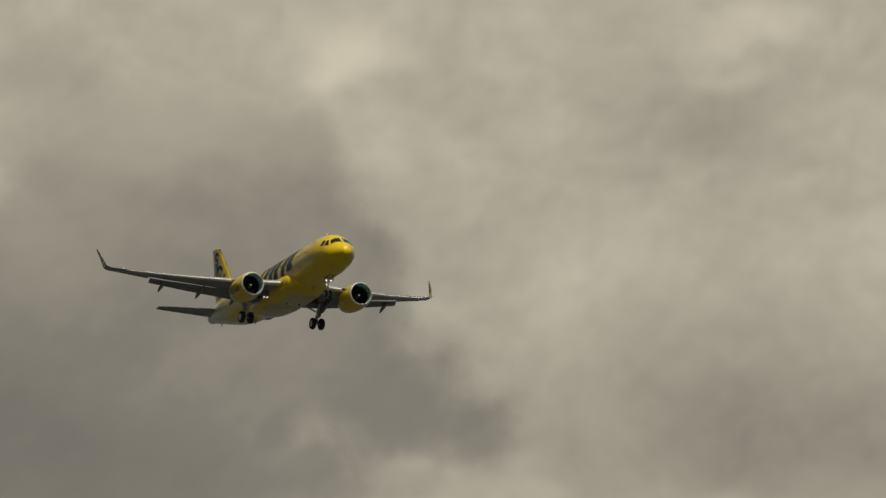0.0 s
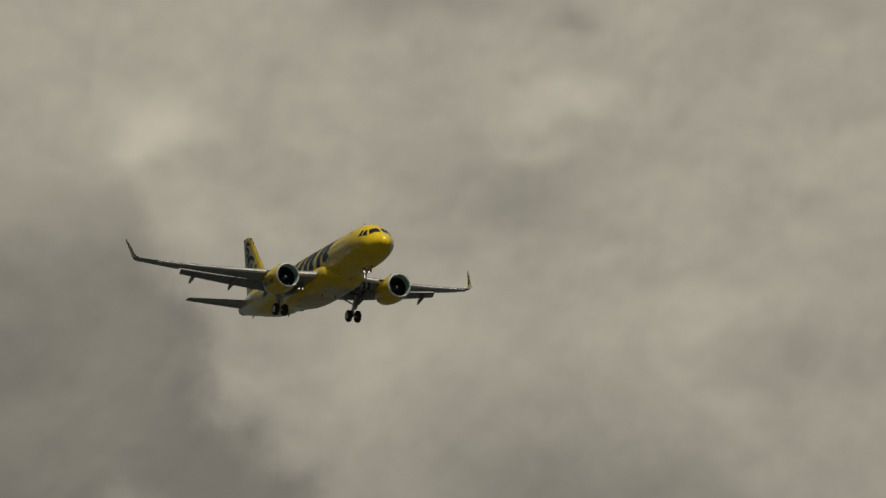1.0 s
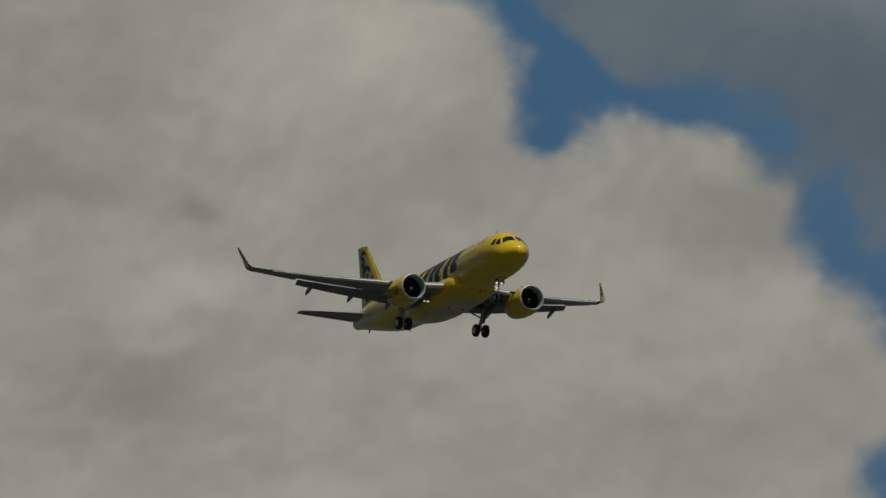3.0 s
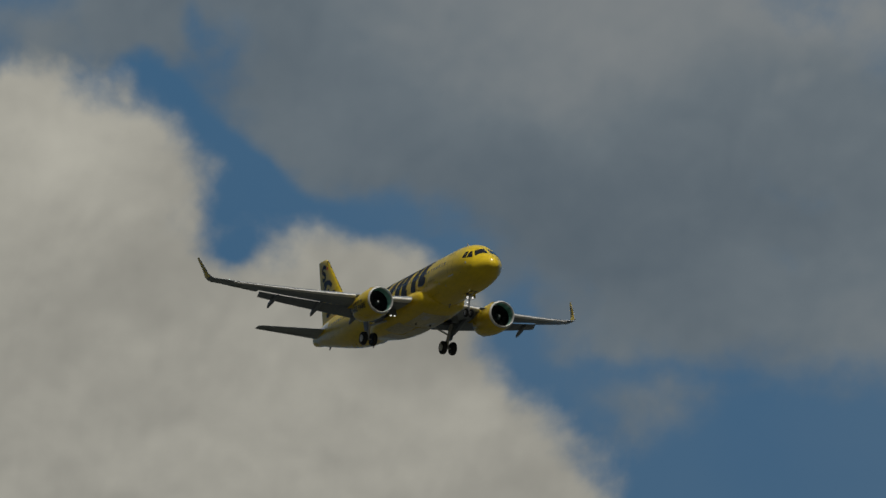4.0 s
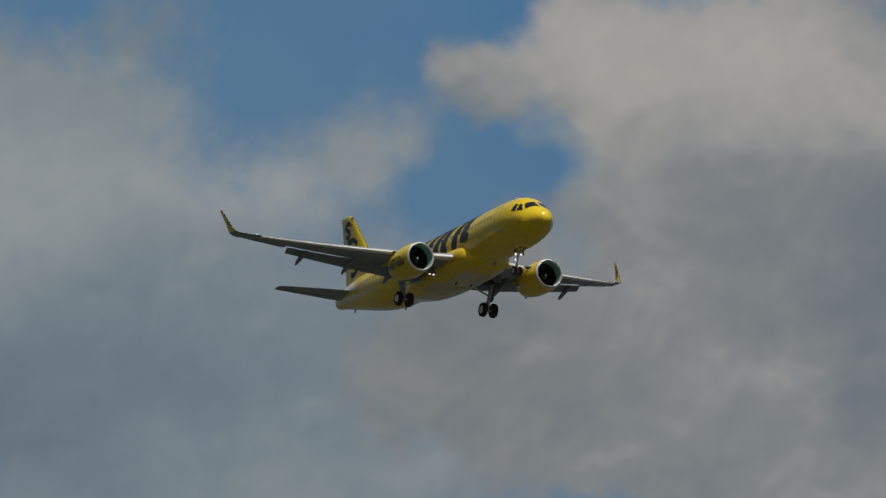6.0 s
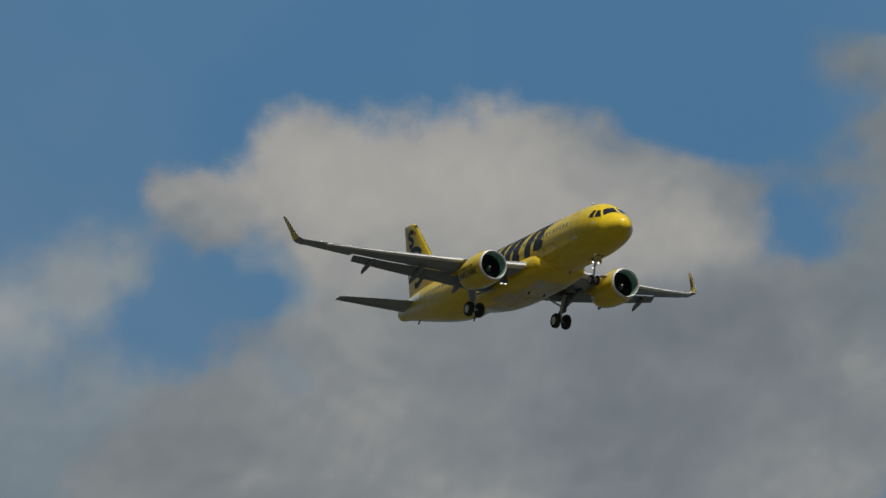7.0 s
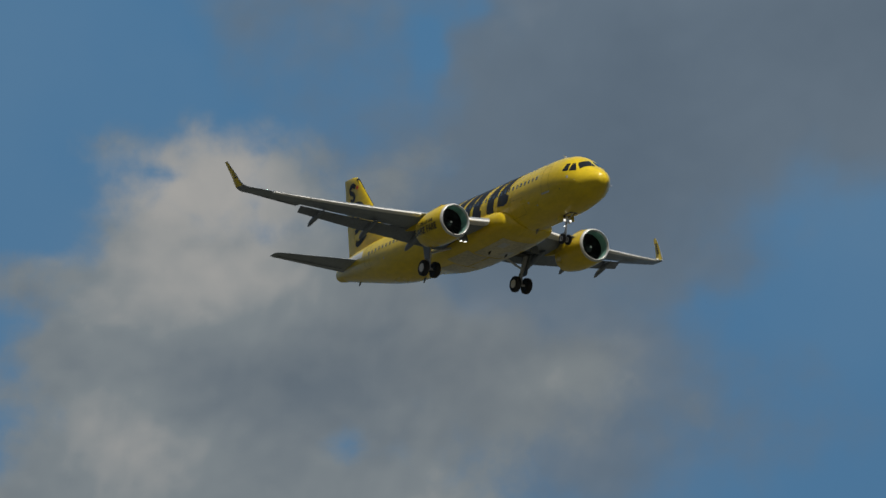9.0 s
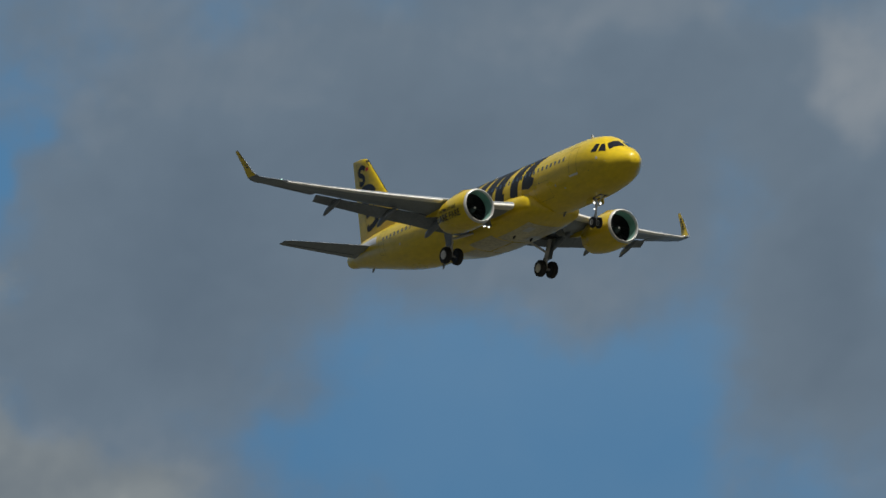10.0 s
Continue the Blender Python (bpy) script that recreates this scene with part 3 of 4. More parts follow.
def airliner():
    plane = new("airliner")
    plane.empty_display_size = 5
    tagged(plane, "yellow twin-engine airliner with black markings, landing gear down", "airplane")

    # fuselage
    seg = 72
    rings = []
    for s, hw, top, bot in HULL:
        zc, hz = (top + bot) / 2, (top - bot) / 2
        rings.append([(-s, -hw * math.sin(i * math.tau / seg), zc + hz * math.cos(i * math.tau / seg)) for i in range(seg)])
    hull = part("fuselage", loft(rings), YELLOW, plane, "glossy yellow painted fuselage")
    part("exhaust_pipe", spin([(-0.1, 0.46), (0.10, 0.43), (0.12, 0.38), (-0.1, 0.34)], (-36.35, 0, 0.83), (-1, 0, 0.1), 24), EXHAUST, plane)

    # belly fairing
    belly = []
    FAIRING = smooth_table([(9.6, 0.9, -1.75, -2.05), (10.2, 1.82, -0.8, -2.2), (11.0, 2.2, -0.28, -2.38), (13, 2.36, -0.12, -2.55), (16, 2.36, -0.12, -2.6),
                                       (18.5, 2.3, -0.35, -2.58), (20.5, 2.1, -0.8, -2.45), (22, 1.6, -1.3, -2.25), (23.2, 0.8, -1.8, -2.05)], 40)
    for s, hw, zt, zb in FAIRING:
        zc, hz = (zt + zb) / 2, (zt - zb) / 2
        ring = []
        for i in range(48):
            a = i * math.tau / 48
            c, d = math.cos(a), math.sin(a)
            ring.append((-s, -hw * math.copysign(abs(d) ** 0.75, d), zc + hz * math.copysign(abs(c) ** 0.8, c)))
        belly.append(ring)
    part("belly_fairing", loft(belly), YELLOW, plane, "bulging yellow wing-root fairing")
    def under(s, y, drop=0.006):
        """The fairing's underside at a place below the keel."""
        hw, zt, zb = [np.interp(s, [q[0] for q in FAIRING], [q[k] for q in FAIRING]) for k in (1, 2, 3)]
        c = max(0.0, 1 - abs(y / hw) ** (2 / 0.75)) ** 0.4
        return Vector((-s, y, (zt + zb) / 2 - (zt - zb) / 2 * c - drop))

    for s0, s1, y0, y1, worn in ((11.6, 15.6, -1.35, 1.35, True), (15.75, 18.6, -1.75, -0.06, True), (15.75, 18.6, 0.06, 1.75, True), (18.8, 20.9, -1.05, 1.05, True),
                                 (12.2, 13.2, -0.9, -0.35, False), (13.8, 14.9, 0.3, 0.95, False)):
        rings = [[under(s0 + (s1 - s0) * i / 12, y0 + (y1 - y0) * j / 8, 0.016 if worn else 0.028) for j in range(9)] for i in range(13)]
        part("belly_panel", loft(rings, closed=False), BELLY if worn else STRUT, plane, "worn belly panel, painted paler for reflected light" if worn else "grey service hatch")
    for y in (-0.7, 0.65):
        p = under(14.4, y, 0)
        part("antenna", slab([p + Vector((0.2, 0, 0.05)), p + Vector((-0.2, 0, 0.05)), p + Vector((-0.25, 0, -0.2)), p + Vector((-0.05, 0, -0.2))], 0.05), DARK, plane)

    # cockpit windows
    for side in (1, -1):
        for corners in (((1.12, 6.0), (1.94, 4.0), (2.06, 37), (1.57, 55)), ((1.73, 63), (2.14, 42), (2.38, 45.5), (2.34, 70)), ((2.46, 71), (2.52, 48), (2.80, 51), (3.02, 73.5))):
            part("windshield", skin_patch([(s, side * a) for s, a in corners]), WINDOW, plane, "dark cockpit window")

    # cabin windows, alike along each side
    first = None
    for side in (1, -1):
        for i in range(45):
            s = 6.2 + i * 0.533
            if s > 24:
                zc = side * skin_angle(s, 0.68)
                part("cabin_window", skin_patch([(s - 0.10, zc - side * 4.0), (s + 0.10, zc - side * 4.0), (s + 0.10, zc + side * 4.0), (s - 0.10, zc + side * 4.0)], 2, 3, 0.012), PORT, plane)
                continue
            if first is None:
                zc = skin_angle(10, 0.68)
                first = part("cabin_window", skin_patch([(9.90, zc - 4.0), (10.10, zc - 4.0), (10.10, zc + 4.0), (9.90, zc + 4.0)], 2, 3, 0.012), PORT, plane)
                first.location.x = 10 - s
                continue
            ob = new("cabin_window", first.data)
            ob.parent = plane
            ob.location.x = 10 - s
            ob.scale.y = side

    # doors: outlines of the seams, with a sill
    for side in (1, -1):
        for s0, s1, hi, lo in ((4.55, 5.45, 1.25, -0.62), (29.6, 30.4, 1.35, -0.35)):
            a0, a1 = side * skin_angle((s0 + s1) / 2, hi), side * skin_angle((s0 + s1) / 2, lo)
            part("door_seam", skin_ribbon([(s0, a0), (s0, a1), (s1, a1), (s1, a0), (s0, a0)], 0.05, 0.01), SEAM, plane, "dark seam round the cabin door")
        part("door_sill", skin_patch([(4.5, side * skin_angle(5, -0.6)), (5.5, side * skin_angle(5, -0.6)), (5.5, side * skin_angle(5, -0.72)), (4.5, side * skin_angle(5, -0.72))], off=0.016), STEEL, plane)
        part("probe", rod(skin(1.75, side * 95), skin(1.75, side * 95, 0.12) + Vector((0.12, 0, 0)), 0.02, 0.012), STEEL, plane)
        part("static_plate", skin_patch([(2.3, side * 83), (2.5, side * 83), (2.5, side * 89), (2.3, side * 89)], 2, 2, 0.014), STRUT, plane)
        # cargo door seam, outflow ports and small service plates
        part("cargo_seam", skin_ribbon([(8.1, side * 98), (8.1, side * 133), (9.9, side * 133), (9.9, side * 98), (8.1, side * 98)], 0.035, 0.008), SEAM, plane, "seam round the cargo door")
        for s, a, w in ((5.95, 66, 0.10), (7.3, 112, 0.14), (9.2, 96, 0.08), (6.4, 124, 0.12), (3.3, 110, 0.08), (27.2, 100, 0.12), (28.6, 82, 0.09)):
            part("service_plate", skin_patch([(s, side * a), (s + w, side * a), (s + w, side * (a + w * 30)), (s, side * (a + w * 30))], 2, 2, 0.012), STRUT if w > 0.09 else DARK, plane)
        # bold black strokes on the side
        for s, low, foot in ((10.95, 98, 0.75), (12.45, 104, 0), (14.4, 106, 0.45), (15.75, 108, 0), (17.3, 110, 0.6), (19.1, 118, 0)):
            stroke = [(s - 1.9, side * 1), (s - 1.35, side * 24), (s - 0.75, side * 46), (s - 0.15, side * 76), (s, side * low)]
            mark = part("livery_mark", skin_ribbon(stroke, 1.1, end=0.92), BLACK, plane, "bold black painted stroke")
            if foot:
                part("livery_foot", skin_ribbon([(s - 0.3 * np.sign(foot), side * (low - 6)), (s - foot, side * (low - 8)), (s - foot * 1.2, side * (low - 18))], 0.52, 0.014), BLACK, mark)

    # antennas
    for s, h in ((5.3, 0.42), (11.5, 0.3), (17.5, 0.32)):
        p = skin(s, 0)
        part("antenna", slab([p + Vector((0.14, 0, -0.02)), p + Vector((-0.22, 0, -0.02)), p + Vector((-0.26, 0, h)), p + Vector((-0.12, 0, h))], 0.035), PALE, plane)
    for s, h in ((9.0, 0.3), (24.5, 0.35), (33.6, 0.22)):
        p = skin(s, 180)
        part("antenna", slab([p + Vector((0.16, 0, 0.03)), p + Vector((-0.24, 0, 0.03)), p + Vector((-0.3, 0, -h)), p + Vector((-0.15, 0, -h))], 0.04), GREY, plane)

    # wings
    for side in (-1, 1):
        chord = lambda y: wing_te(y) - wing_le(y)
        wing = part("wing", surface([(wing_le(y), side * y, wing_z(y), chord(y) * k, t / k ** 0.5, 0, 2.0 - 3 * (y - 2) / 15)
                                     for y, k, t in ((1.2, 0.8, 0.14), (2, 0.8, 0.14), (4, 0.8, 0.13), (6.4, 0.79, 0.12), (9, 0.78, 0.115), (11, 0.78, 0.11),
                                                     (13.28, 0.78, 0.11), (13.3, 1, 0.10), (14.8, 1, 0.10), (16.0, 1, 0.10), (16.6, 1, 0.095))]),
                    GREY, plane, "light grey wing with a raised sharklet")
        part("aileron_gap", slab([(-wing_te(13.4) + 0.55, side * 13.4, wing_z(13.4) - 0.11), (-wing_te(16) + 0.4, side * 16, wing_z(16) - 0.08),
                                  (-wing_te(16) + 0.44, side * 16, wing_z(16) - 0.08), (-wing_te(13.4) + 0.6, side * 13.4, wing_z(13.4) - 0.11)], 0.02), DARK, wing, "", False)
        # sharklet
        part("wing_tip", surface([(wing_le(16.6), side * 16.6, wing_z(16.6), chord(16.6), 0.095, 0, -0.9), (19.95, side * 17.0, 0.84, 1.45, 0.09, 15, 0),
                                  (20.3, side * 17.27, 0.97, 1.24, 0.085, 38, 0), (20.55, side * 17.43, 1.15, 1.1, 0.08, 58, 0)]), GREY, wing, "grey curved wing tip")
        part("sharklet", surface([(20.55, side * 17.43, 1.15, 1.1, 0.08, 58, 0), (20.9, side * 17.52, 1.46, 0.84, 0.075, 70, 0), (21.2, side * 17.6, 1.88, 0.68, 0.07, 77, 0),
                                  (21.62, side * 17.7, 2.42, 0.54, 0.065, 80, 0), (22.05, side * 17.78, 2.92, 0.40, 0.06, 80, 0), (22.3, side * 17.83, 3.18, 0.26, 0.06, 80, 0)]),
             YELLOW, wing, "yellow upturned sharklet")
        # dark grey strip along the front fifth of the sharklet's chord
        part("sharklet_edge", surface([(20.52, side * 17.43, 1.15, 1.1, 0.16, 58, 0), (20.87, side * 17.52, 1.46, 0.84, 0.15, 70, 0), (21.17, side * 17.6, 1.88, 0.68, 0.14, 77, 0),
                                       (21.59, side * 17.7, 2.42, 0.54, 0.13, 80, 0), (22.02, side * 17.78, 2.92, 0.40, 0.12, 80, 0), (22.27, side * 17.83, 3.2, 0.26, 0.12, 80, 0)], (0.0, 0.2)),
             FLAP, wing, "dark grey leading edge strip")
        for k in range(5):
            f = 0.12 + 0.17 * k
            z = 1.6 + f * 1.2
            le, c = 20.96 + (z - 1.55) * 0.77, 0.76 - (z - 1.55) * 0.24
            yy = 17.52 + (z - 1.55) * 0.18
            for face in (-1, 1):
                o = face * 0.047 * c
                part("tip_mark", slab([(-(le + 0.28 * c), side * (yy + o), z), (-(le + 0.72 * c), side * (yy + o), z + 0.05), (-(le + 0.72 * c), side * (yy + o + 0.02), z + 0.16), (-(le + 0.28 * c), side * (yy + o + 0.02), z + 0.12)], 0.02), BLACK, wing, "", False)
        # slats, drooped ahead of the leading edge
        for y0, y1 in ((2.45, 4.9), (6.7, 9.0), (9.03, 11.3), (11.33, 13.6), (13.63, 15.9)):
            part("slat", surface([(wing_le(y) - 0.32, side * y, wing_z(y) - 0.16, chord(y) * 0.9 + 0.2, 0.105, 0, 6) for y in np.linspace(y0, y1, 5)], (0.0, 0.15)), PALE, wing, "pale drooped slat")
        # flaps
        for y0, y1 in ((2.35, 6.38), (6.40, 13.2)):
            part("flap", surface([(wing_le(y) + chord(y) * 0.755, side * y, wing_z(y) - 0.07 - 0.012 * chord(y), 0.25 * chord(y) * (1 - 0.3 * (y < 6.4) * (6.4 - y) / 4), 0.13, 0, 34) for y in np.linspace(y0, y1, 7)]),
                 FLAP, wing, "extended grey landing flap")
        # flap track fairings
        for y, size in ((4.9, 1.05), (8.3, 0.9), (11.9, 0.8)):
            s0, z0 = wing_le(y) + chord(y) * 0.52, wing_z(y) - 0.28
            rings = []
            for d, w, h, dz in ((0, 0.02, 0.02, 0), (0.4, 0.13, 0.14, -0.06), (1.0, 0.2, 0.24, -0.16), (1.7, 0.22, 0.28, -0.34), (2.3, 0.19, 0.24, -0.52), (2.7, 0.13, 0.17, -0.70), (2.92, 0.04, 0.06, -0.80)):
                rings.append([(-(s0 + d * size), side * y + w * size * math.cos(i * math.tau / 14), z0 + dz * size + h * size * math.sin(i * math.tau / 14)) for i in range(14)])
            part("flap_fairing", loft(rings), FLAP, wing, "canoe-shaped flap track fairing")
        # lamps at the root and the tip
        for y in (2.85, 3.2) if side < 0 else ():
            part("landing_light", spin([(-0.2, 0.03), (0.0, 0.045), (0.03, 0.04), (0.05, 0.02)], (-14.2, side * y, -2.25), (1, 0, -0.1), 16), LAMP, wing, "lit white landing light")
        part("light_arm", slab([(-14.25, side * 2.6, -2.2), (-14.25, side * 3.3, -2.2), (-14.6, side * 3.3, -1.5), (-14.6, side * 2.6, -1.5)], 0.06), GREY, wing, "", False)
        part("tip_light", spin([(0, 0.015), (0.02, 0.03), (0.05, 0.02)], (-wing_le(16.2) + 0.03, side * 16.2, wing_z(16.2) + 0.02), (1, 0, 0), 10), LAMP_GREEN if side < 0 else LAMP, wing, "lit wing tip light")

        # engine
        ey, ez, es = side * 5.78, -1.92, 10.7
        ax = Vector((-1, 0, -0.02))
        nac = part("nacelle", spin([(0.16, 1.215), (0.5, 1.27), (1.1, 1.315), (1.9, 1.32), (2.8, 1.25), (3.5, 1.12), (3.9, 1.02), (3.9, 0.97), (3.2, 1.0)], (-es, ey, ez), ax, 56, cap=False), YELLOW, plane, "yellow engine nacelle with a bare metal lip")
        part("intake_lip", spin([(0.165, 1.217), (0.08, 1.18), (0.02, 1.13), (0.0, 1.10), (0.02, 1.07), (0.1, 1.045), (0.2, 1.035)], (-es, ey, ez), ax, 56, cap=False), STEEL, nac, "polished bare metal intake ring")
        part("intake_liner", spin([(0.2, 1.035), (0.5, 1.02), (0.95, 1.03), (1.25, 1.04)], (-es, ey, ez), ax, 48, cap=False), LINER, nac, "grey-green acoustic intake liner")
        bm = bmesh.new()
        for i in range(20):
            a = i * math.tau / 20
            col = []
            for r, tw, c in ((0.28, 20, 0.20), (0.5, 38, 0.24), (0.75, 52, 0.27), (1.015, 60, 0.28)):
                t = radians(tw)
                for k in (-1, 1):
                    x, w = k * c / 2 * math.cos(t), k * c / 2 * math.sin(t)
                    col.append(bm.verts.new((-es - 1.05 - x, ey + r * math.cos(a) - w * math.sin(a), ez + r * math.sin(a) + w * math.cos(a))))
            for j in range(3):
                bm.faces.new((col[2 * j], col[2 * j + 1], col[2 * j + 3], col[2 * j + 2]))
        part("fan", bm, BLADE, nac, "dark fan blades")
        part("fan_back", spin([(0.93, 1.028), (1.12, 1.026), (1.25, 1.02), (1.26, 0.01)], (-es, ey, ez), ax, 40, cap=False), DARK, nac)
        part("spinner", spin([(0.62, 0.01), (0.66, 0.08), (0.78, 0.18), (0.95, 0.26), (1.1, 0.3)], (-es, ey, ez), ax, 28), BLADE, nac, "dark pointed spinner")
        part("spinner_mark", spin([(0.61, 0.005), (0.625, 0.045), (0.655, 0.075), (0.645, 0.01)], (-es, ey, ez), ax, 14), PALE, nac, "white spot on the spinner")
        part("core_cowl", spin([(3.0, 0.78), (3.9, 0.68), (4.6, 0.55), (4.62, 0.5), (4.3, 0.48)], (-es, ey, ez), ax, 32, cap=False), EXHAUST, nac, "burnt metal core cowl")
        part("exhaust_cone", spin([(4.2, 0.36), (4.8, 0.26), (5.3, 0.02)], (-es, ey, ez), ax, 24), EXHAUST, nac)
        # pylon
        pyl = []
        for s, w, zt, zb in ((11.6, 0.05, -0.62, -0.75), (12.4, 0.22, -0.48, -0.9), (13.6, 0.26, -0.62, -1.2), (15, 0.24, -1.0, -1.5), (16.6, 0.12, -1.05, -1.35), (17.6, 0.03, -1.08, -1.15)):
            pyl.append([(-s, ey - w, zb), (-s, ey - w, zt), (-s, ey + w, zt), (-s, ey + w, zb)])
        part("pylon", loft(pyl), YELLOW, plane, "yellow engine pylon")
        for k in (-1, 1):
            a = radians(62 * k)
            b = Vector((-es - 0.9, ey + 1.3 * math.sin(a), ez + 1.3 * math.cos(a)))
            n = Vector((0, math.sin(a), math.cos(a)))
            if k == -side:
                part("strake", slab([b, b - Vector((0.9, 0, 0)), b - Vector((0.9, 0, 0)) + n * 0.34, b - Vector((0.45, 0, 0)) + n * 0.28], 0.03), GREY, nac, "", False)

    # tail
    fin = part("fin", surface_fin(), YELLOW, plane, "yellow tail fin with black strokes")
    part("fin_edge", loft([[(-(29.3 + (z - 1.9) * 0.845 + dx), w, z) for dx, w in ((0.25, -0.09), (0.02, -0.03), (-0.02, 0), (0.02, 0.03), (0.25, 0.09))] for z in np.linspace(2.4, 7.6, 12)], closed=False), BLACK, fin, "dark leading edge strip")
    part("rudder_seam", slab([(-34.15, -0.13, 2.3), (-34.2, -0.13, 2.3), (-35.62, -0.08, 7.6), (-35.57, -0.08, 7.6)], 0.01), SEAM, fin, "", False)
    for side in (-1, 1):
        def stroke(points, width, material=BLACK, lift=0.0):
            pts = smooth_table(points, 26)
            rings = []
            for i, (s, z) in enumerate(pts):
                d = pts[min(i + 1, 25)] - pts[max(i - 1, 0)]
                d /= np.hypot(*d)
                w = np.array((-d[1], d[0])) * width / 2
                rings.append([(-(s + k * w[0]), side * (fin_half(s + k * w[0], z + k * w[1]) + 0.012 + lift), z + k * w[1]) for k in (-1, 0, 1)])
            part("fin_mark", loft(rings, closed=False), material, fin, "bold black painted stroke" if material is BLACK else "small red painted dot")
        stroke([(34.42, 6.98), (34.85, 7.2), (35.22, 7.0), (35.12, 6.7), (34.72, 6.52), (34.55, 6.22), (34.85, 5.98), (35.22, 6.14)], 0.34)
        stroke([(34.0, 6.95), (34.3, 6.9)], 0.24, RED, 0.006)
        stroke([(34.9, 5.55), (34.3, 5.62), (33.6, 5.5), (33.1, 5.1)], 0.42)
        stroke([(34.2, 5.45), (34.75, 5.05), (34.6, 4.55), (34.0, 4.5), (33.7, 4.95)], 0.38)
        stroke([(32.4, 4.35), (32.75, 4.5)], 0.34)
        stroke([(33.1, 4.05), (33.7, 3.75), (34.35, 3.55)], 0.40)
        stroke([(31.9, 3.2), (32.5, 3.45), (33.1, 3.15)], 0.40)
        stroke([(32.6, 3.1), (33.2, 2.8), (33.9, 2.6), (34.2, 2.85)], 0.42)
        # tailplane
        tp = part("tailplane", surface([(31.35, side * 0.5, 0.72, 3.4, 0.085, 0, 2.5), (31.95, side * 1.3, 0.79, 3.0, 0.08, 0, 2.5), (33.6, side * 4, 1.08, 2.0, 0.075, 0, 2.5),
                                        (34.8, side * 5.9, 1.28, 1.25, 0.07, 0, 2.5), (35.15, side * 6.2, 1.32, 0.9, 0.05, 0, 2.5)]), GREY, plane, "grey horizontal tailplane")
        part("elevator_seam", slab([(-34.0, side * 1.4, 0.60), (-35.55, side * 5.9, 1.20), (-35.59, side * 5.9, 1.20), (-34.05, side * 1.4, 0.60)], 0.015), DARK, tp, "", False)
        part("trim_plate", skin_patch([(31.0, side * 62), (33.4, side * 62), (34.2, side * 84), (30.8, side * 84)], off=0.01), PALE, plane, "pale scuffed plate at the tailplane root")

    # nose gear
    gear = part("nose_gear", rod((-5.1, 0, -1.7), (-5.25, 0, -3.35), 0.085, 0.075), STRUT, plane, "grey nose gear leg")
    part("piston", rod((-5.22, 0, -3.0), (-5.27, 0, -3.75), 0.055), STEEL, gear)
    part("drag_brace", rod((-5.15, 0, -2.75), (-4.2, 0, -1.9), 0.035), STRUT, gear)
    part("axle", rod((-5.27, -0.36, -3.72), (-5.27, 0.36, -3.72), 0.05), STEEL, gear)
    part("torque_link", slab([(-5.3, -0.06, -3.1), (-5.3, 0.06, -3.1), (-5.55, 0.04, -3.35), (-5.55, -0.04, -3.35)], 0.04), STRUT, gear)
    # flat dark plate paints the shade of the nose bay; no recess is cut
    part("bay_shade", slab([(-4.1, -0.3, -2.02), (-4.1, 0.3, -2.02), (-5.5, 0.3, -2.06), (-5.5, -0.3, -2.06)], 0.03), DARK, plane, "dark plate for the shade inside the nose gear bay")
    for side in (-1, 1):
        part("tyre", tyre((-5.27, side * 0.25, -3.72), 0.38, 0.21), RUBBER, gear, "black nose tyre")
        part("hub", spin([(-0.06, 0.05), (-0.09, 0.14), (-0.108, 0.19), (0.108, 0.19), (0.09, 0.14), (0.06, 0.05)], (-5.27, side * 0.25, -3.72), (0, side, 0), 24), PALE, gear)
        part("gear_door", slab([(-4.9, side * 0.44, -2.05), (-5.6, side * 0.44, -2.06), (-5.6, side * 0.48, -2.45), (-4.9, side * 0.48, -2.42)], 0.04), YELLOW, plane, "small yellow gear door", False)
        part("lamp_shell", spin([(-0.12, 0.04), (-0.06, 0.13), (0.0, 0.14)], (-4.98, side * 0.24, -2.42), (1, 0, 0), 18, cap=False), STRUT, gear)
        part("taxi_light", spin([(0, 0.07), (0.015, 0.065), (0.03, 0.02)], (-5.0, side * 0.24, -2.42), (1, 0, 0), 18), LAMP, gear, "lit white taxi light")
    part("taxi_light", spin([(0, 0.06), (0.02, 0.055), (0.03, 0.02)], (-5.02, -0.24, -2.86), (1, 0, 0), 18), LAMP, gear, "lit white taxi light")

    # main gear
    for side in (-1, 1):
        y = side * 3.8
        gear = part("main_gear", rod((-17.4, side * 4.1, -1.35), (-17.55, y, -2.75), 0.17, 0.14), STRUT, plane, "grey main gear leg")
        part("piston", rod((-17.55, y, -2.7), (-17.6, y, -3.62), 0.10), STEEL, gear)
        part("side_brace", rod((-17.5, y * 0.99, -2.45), (-17.3, side * 2.2, -1.9), 0.08), STRUT, gear)
        part("torque_link", slab([(-17.7, y - 0.1, -2.75), (-17.7, y + 0.1, -2.75), (-18.05, y + 0.06, -3.15), (-18.05, y - 0.06, -3.15)], 0.06), STRUT, gear)
        part("axle", rod((-17.6, y - 0.62, -3.62), (-17.6, y + 0.62, -3.62), 0.085), STEEL, gear)
        part("gear_door", slab([(-16.9, y + side * 0.42, -1.35), (-18.0, y + side * 0.42, -1.35), (-17.85, y + side * 0.22, -2.95), (-17.2, y + side * 0.22, -2.95)], 0.05), GREY, plane, "grey main gear leg door", False)
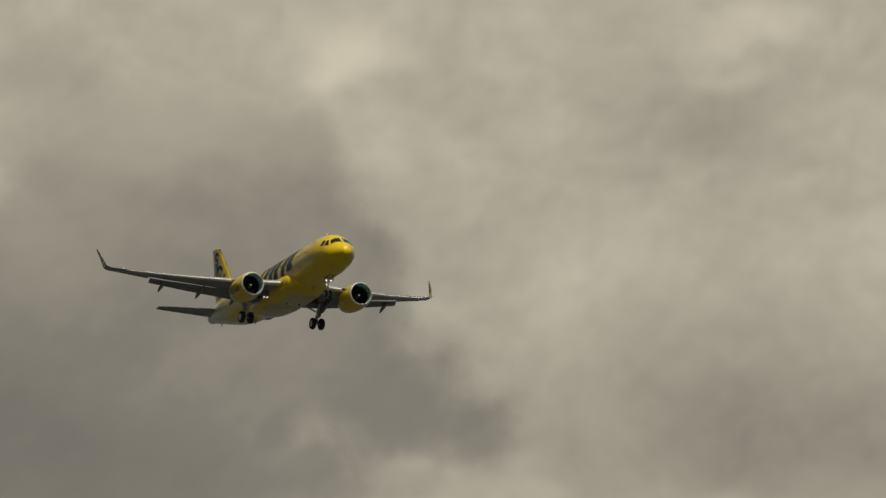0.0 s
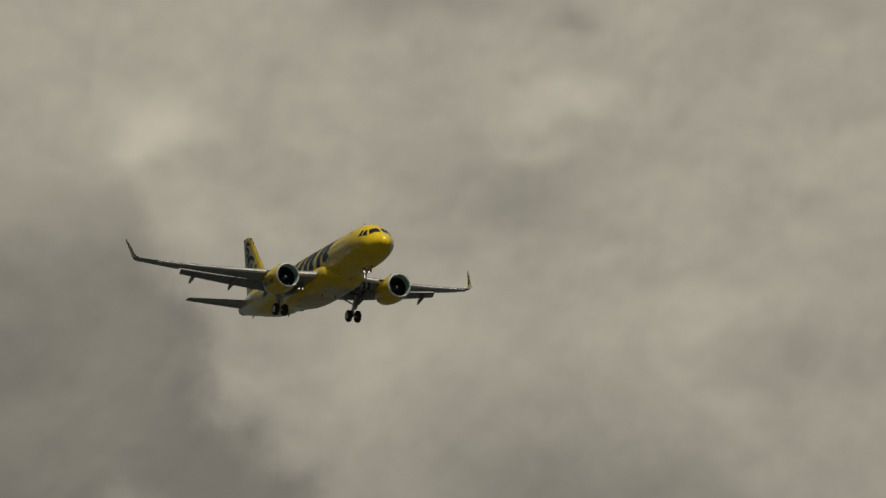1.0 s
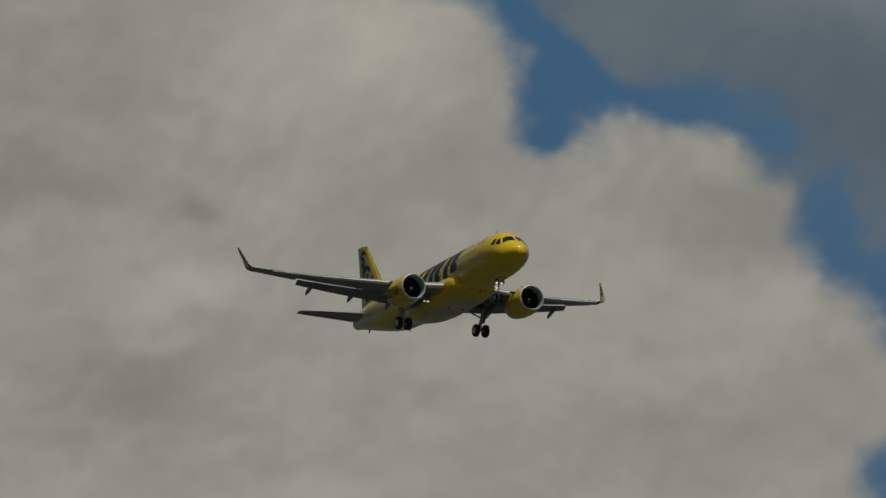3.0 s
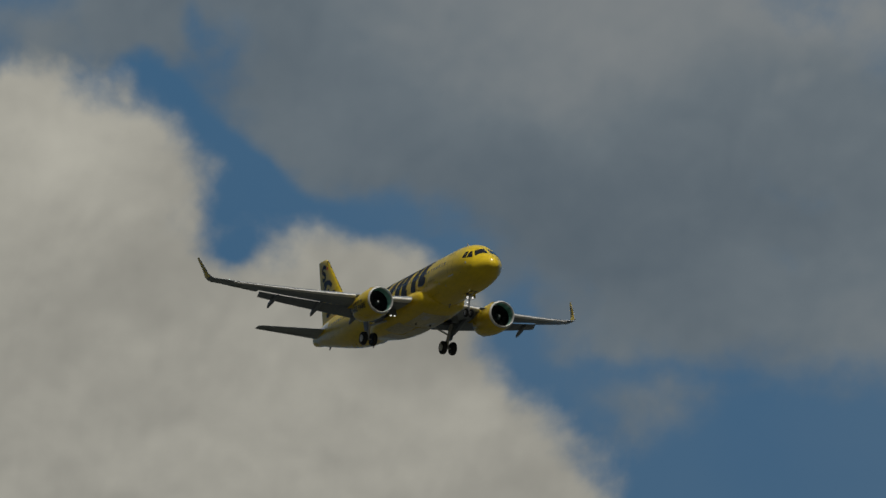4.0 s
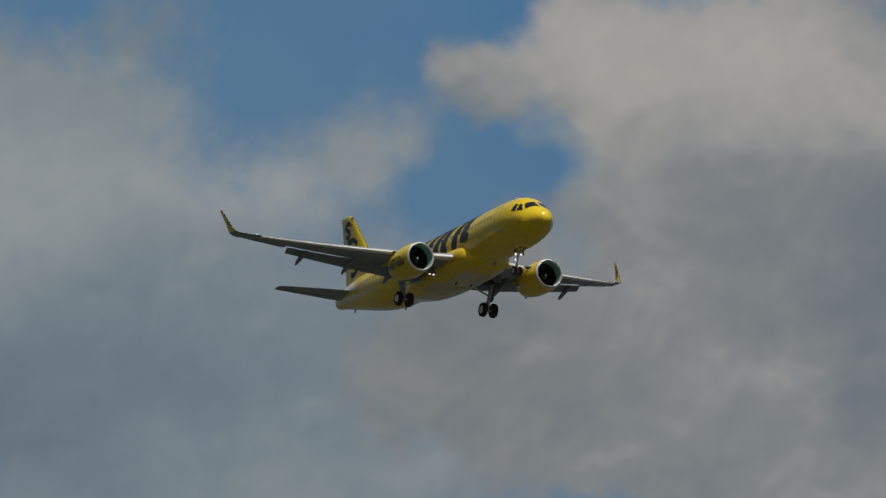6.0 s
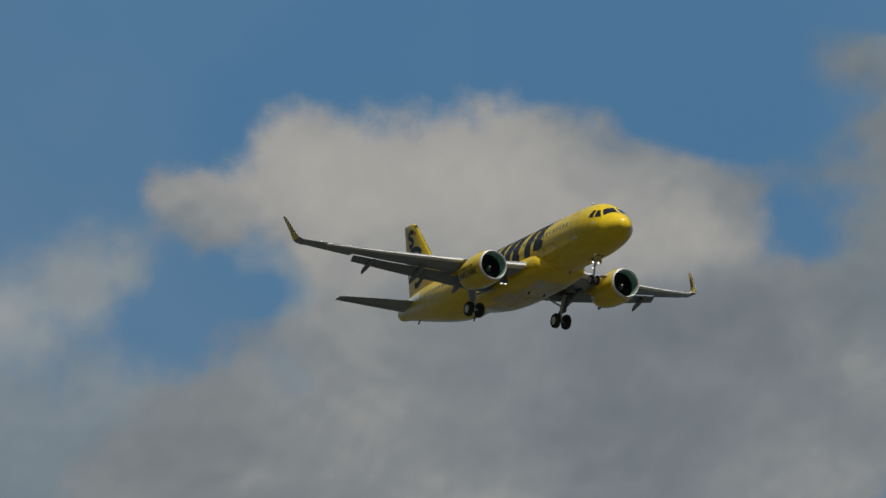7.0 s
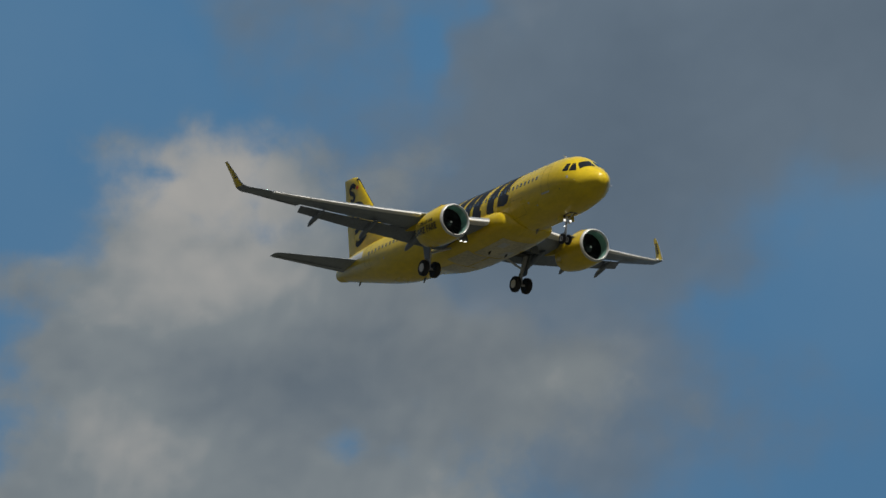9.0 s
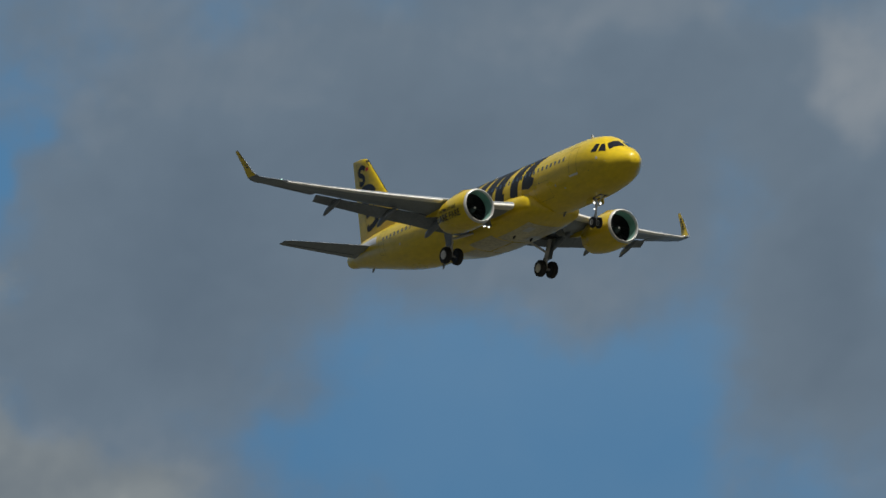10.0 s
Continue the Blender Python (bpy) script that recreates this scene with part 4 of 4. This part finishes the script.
        # shade of the main bay as a dark plate under the wing
        part("bay_shade", slab([(-16.6, side * 2.3, -1.62), (-18.5, side * 2.3, -1.62), (-18.4, side * 4.3, -1.47), (-16.9, side * 4.3, -1.47)], 0.06), DARK, plane, "dark plate for the shade inside the main gear bay", False)
        for k in (-0.46, 0.46):
            part("tyre", tyre((-17.6, y + k, -3.62), 0.585, 0.42), RUBBER, gear, "black main tyre")
            part("hub", spin([(-0.1, 0.08), (-0.1, 0.29), (0.2, 0.31), (0.235, 0.27), (0.215, 0.2), (0.235, 0.12), (0.25, 0.02)], (-17.6, y + k, -3.62), (0, np.sign(k), 0), 28), PALE, gear, "pale wheel hub")
    engine_words(plane)
    return plane


def fin_le(z):
    return 29.3 + (z - 1.9) * 0.845


def fin_te(z):
    return 35.3 + (z - 1.9) * 0.14


def fin_half(s, z):
    """Half thickness of the fin at a place on it."""
    c = fin_te(z) - fin_le(z)
    x = min(0.999, max(0.001, (s - fin_le(z)) / c))
    return 5 * 0.095 * c * (0.2969 * math.sqrt(x) - 0.126 * x - 0.3516 * x * x + 0.2843 * x ** 3 - 0.1036 * x ** 4)


def surface_fin():
    rings = []
    for z, le in ((1.6, 27.2), (2.05, 27.6), (2.35, 28.9), (2.7, fin_le(2.7))) + tuple((z, fin_le(z)) for z in (3.5, 4.5, 5.5, 6.5, 7.4)) + ((7.7, fin_le(7.7) + 0.12), (7.82, fin_le(7.8) + 0.45)):
        c = fin_te(z) - le
        k = 0.095 if z < 7.6 else (0.08 if z < 7.75 else 0.04)
        rings.append([(-(le + x * c), h * k * (fin_te(z) - fin_le(min(z, 7.4))), z) for x, h in [(x, abs(h) if i <= 14 else -abs(h) / 0.75) for i, (x, h) in enumerate(FOIL)]])
    return loft(rings)


def tyre(at, r, w):
    h = w / 2
    return spin([(-h * 0.8, r * 0.5), (-h, r * 0.66), (-h * 0.98, r * 0.84), (-h * 0.72, r * 0.96), (-h * 0.3, r), (h * 0.3, r), (h * 0.72, r * 0.96),
                 (h * 0.98, r * 0.84), (h, r * 0.66), (h * 0.8, r * 0.5)], at, (0, 1, 0), 36)


def engine_words(plane):
    """Painted words on the outer side of each nacelle."""
    for side in (-1, 1):
        for body, size, rise in (("HOME OF THE", 0.34, 0.0), ("BARE FARE", 0.66, -0.62)):
            cu = bpy.data.curves.new("words", "FONT")
            cu.body, cu.size, cu.align_x, cu.offset = body, size, "CENTER", 0.012
            tmp = bpy.data.objects.new("words", cu)
            me = bpy.data.meshes.new_from_object(tmp)
            bpy.data.objects.remove(tmp)
            bm = bmesh.new()
            bm.from_mesh(me)
            for _ in range(2):
                bmesh.ops.subdivide_edges(bm, edges=[e for e in bm.edges if e.calc_length() > 0.08], cuts=1)
            bmesh.ops.triangulate(bm, faces=bm.faces)
            for v in bm.verts:
                x, h = v.co.x * 0.92, v.co.y + rise
                r = 1.345
                a = h / r
                fwd = x if side < 0 else -x
                v.co = (-12.75 + fwd, side * (5.78 + r * math.cos(a)), -1.97 + r * math.sin(a))
            ob = part("words", bm, BLACK, plane, "black painted words on the nacelle", smooth=False)


PLANE = airliner()


def motions():
    rows = [(t, pose(x, y, z + EYE.z, roll, -pitch, yaw)) for t, x, y, z, yaw, pitch, roll in [
        (0, -9.53, 1770.04, 342.71, -67.820, 3.136, -0.568),
        (0.5, 1.62, 1740.15, 341.03, -67.874, 2.931, -0.213),
        (1, 12.77, 1710.25, 339.35, -67.946, 2.748, -0.281),
        (1.5, 23.91, 1680.36, 337.68, -68.019, 2.530, -0.403),
        (2, 35.06, 1650.46, 336.00, -67.979, 2.487, -0.049),
        (2.5, 46.21, 1620.57, 334.32, -68.006, 2.327, 0.302),
        (4, 79.65, 1530.88, 329.28, -67.796, 2.255, -0.792),
        (4.5, 90.79, 1500.98, 327.60, -67.776, 2.276, -0.426),
        (5, 101.94, 1471.09, 325.93, -67.557, 2.173, -0.418),
        (6.5, 135.38, 1381.40, 320.89, -67.660, 2.186, -0.691),
        (7, 146.53, 1351.50, 319.21, -67.576, 2.084, -0.528),
        (7.5, 157.67, 1321.61, 317.53, -67.546, 1.940, -0.307),
        (8, 168.82, 1291.71, 315.85, -67.371, 1.760, -0.358),
        (8.5, 179.97, 1261.82, 314.18, -67.373, 1.615, -0.925),
        (9, 191.11, 1231.92, 312.50, -67.479, 1.439, -1.379),
        (9.5, 202.26, 1202.03, 310.82, -67.702, 1.355, -0.351),
        (10, 213.41, 1172.13, 309.14, -67.974, 1.345, 1.080),
    ]]
    walk(PLANE, rows)


motions()
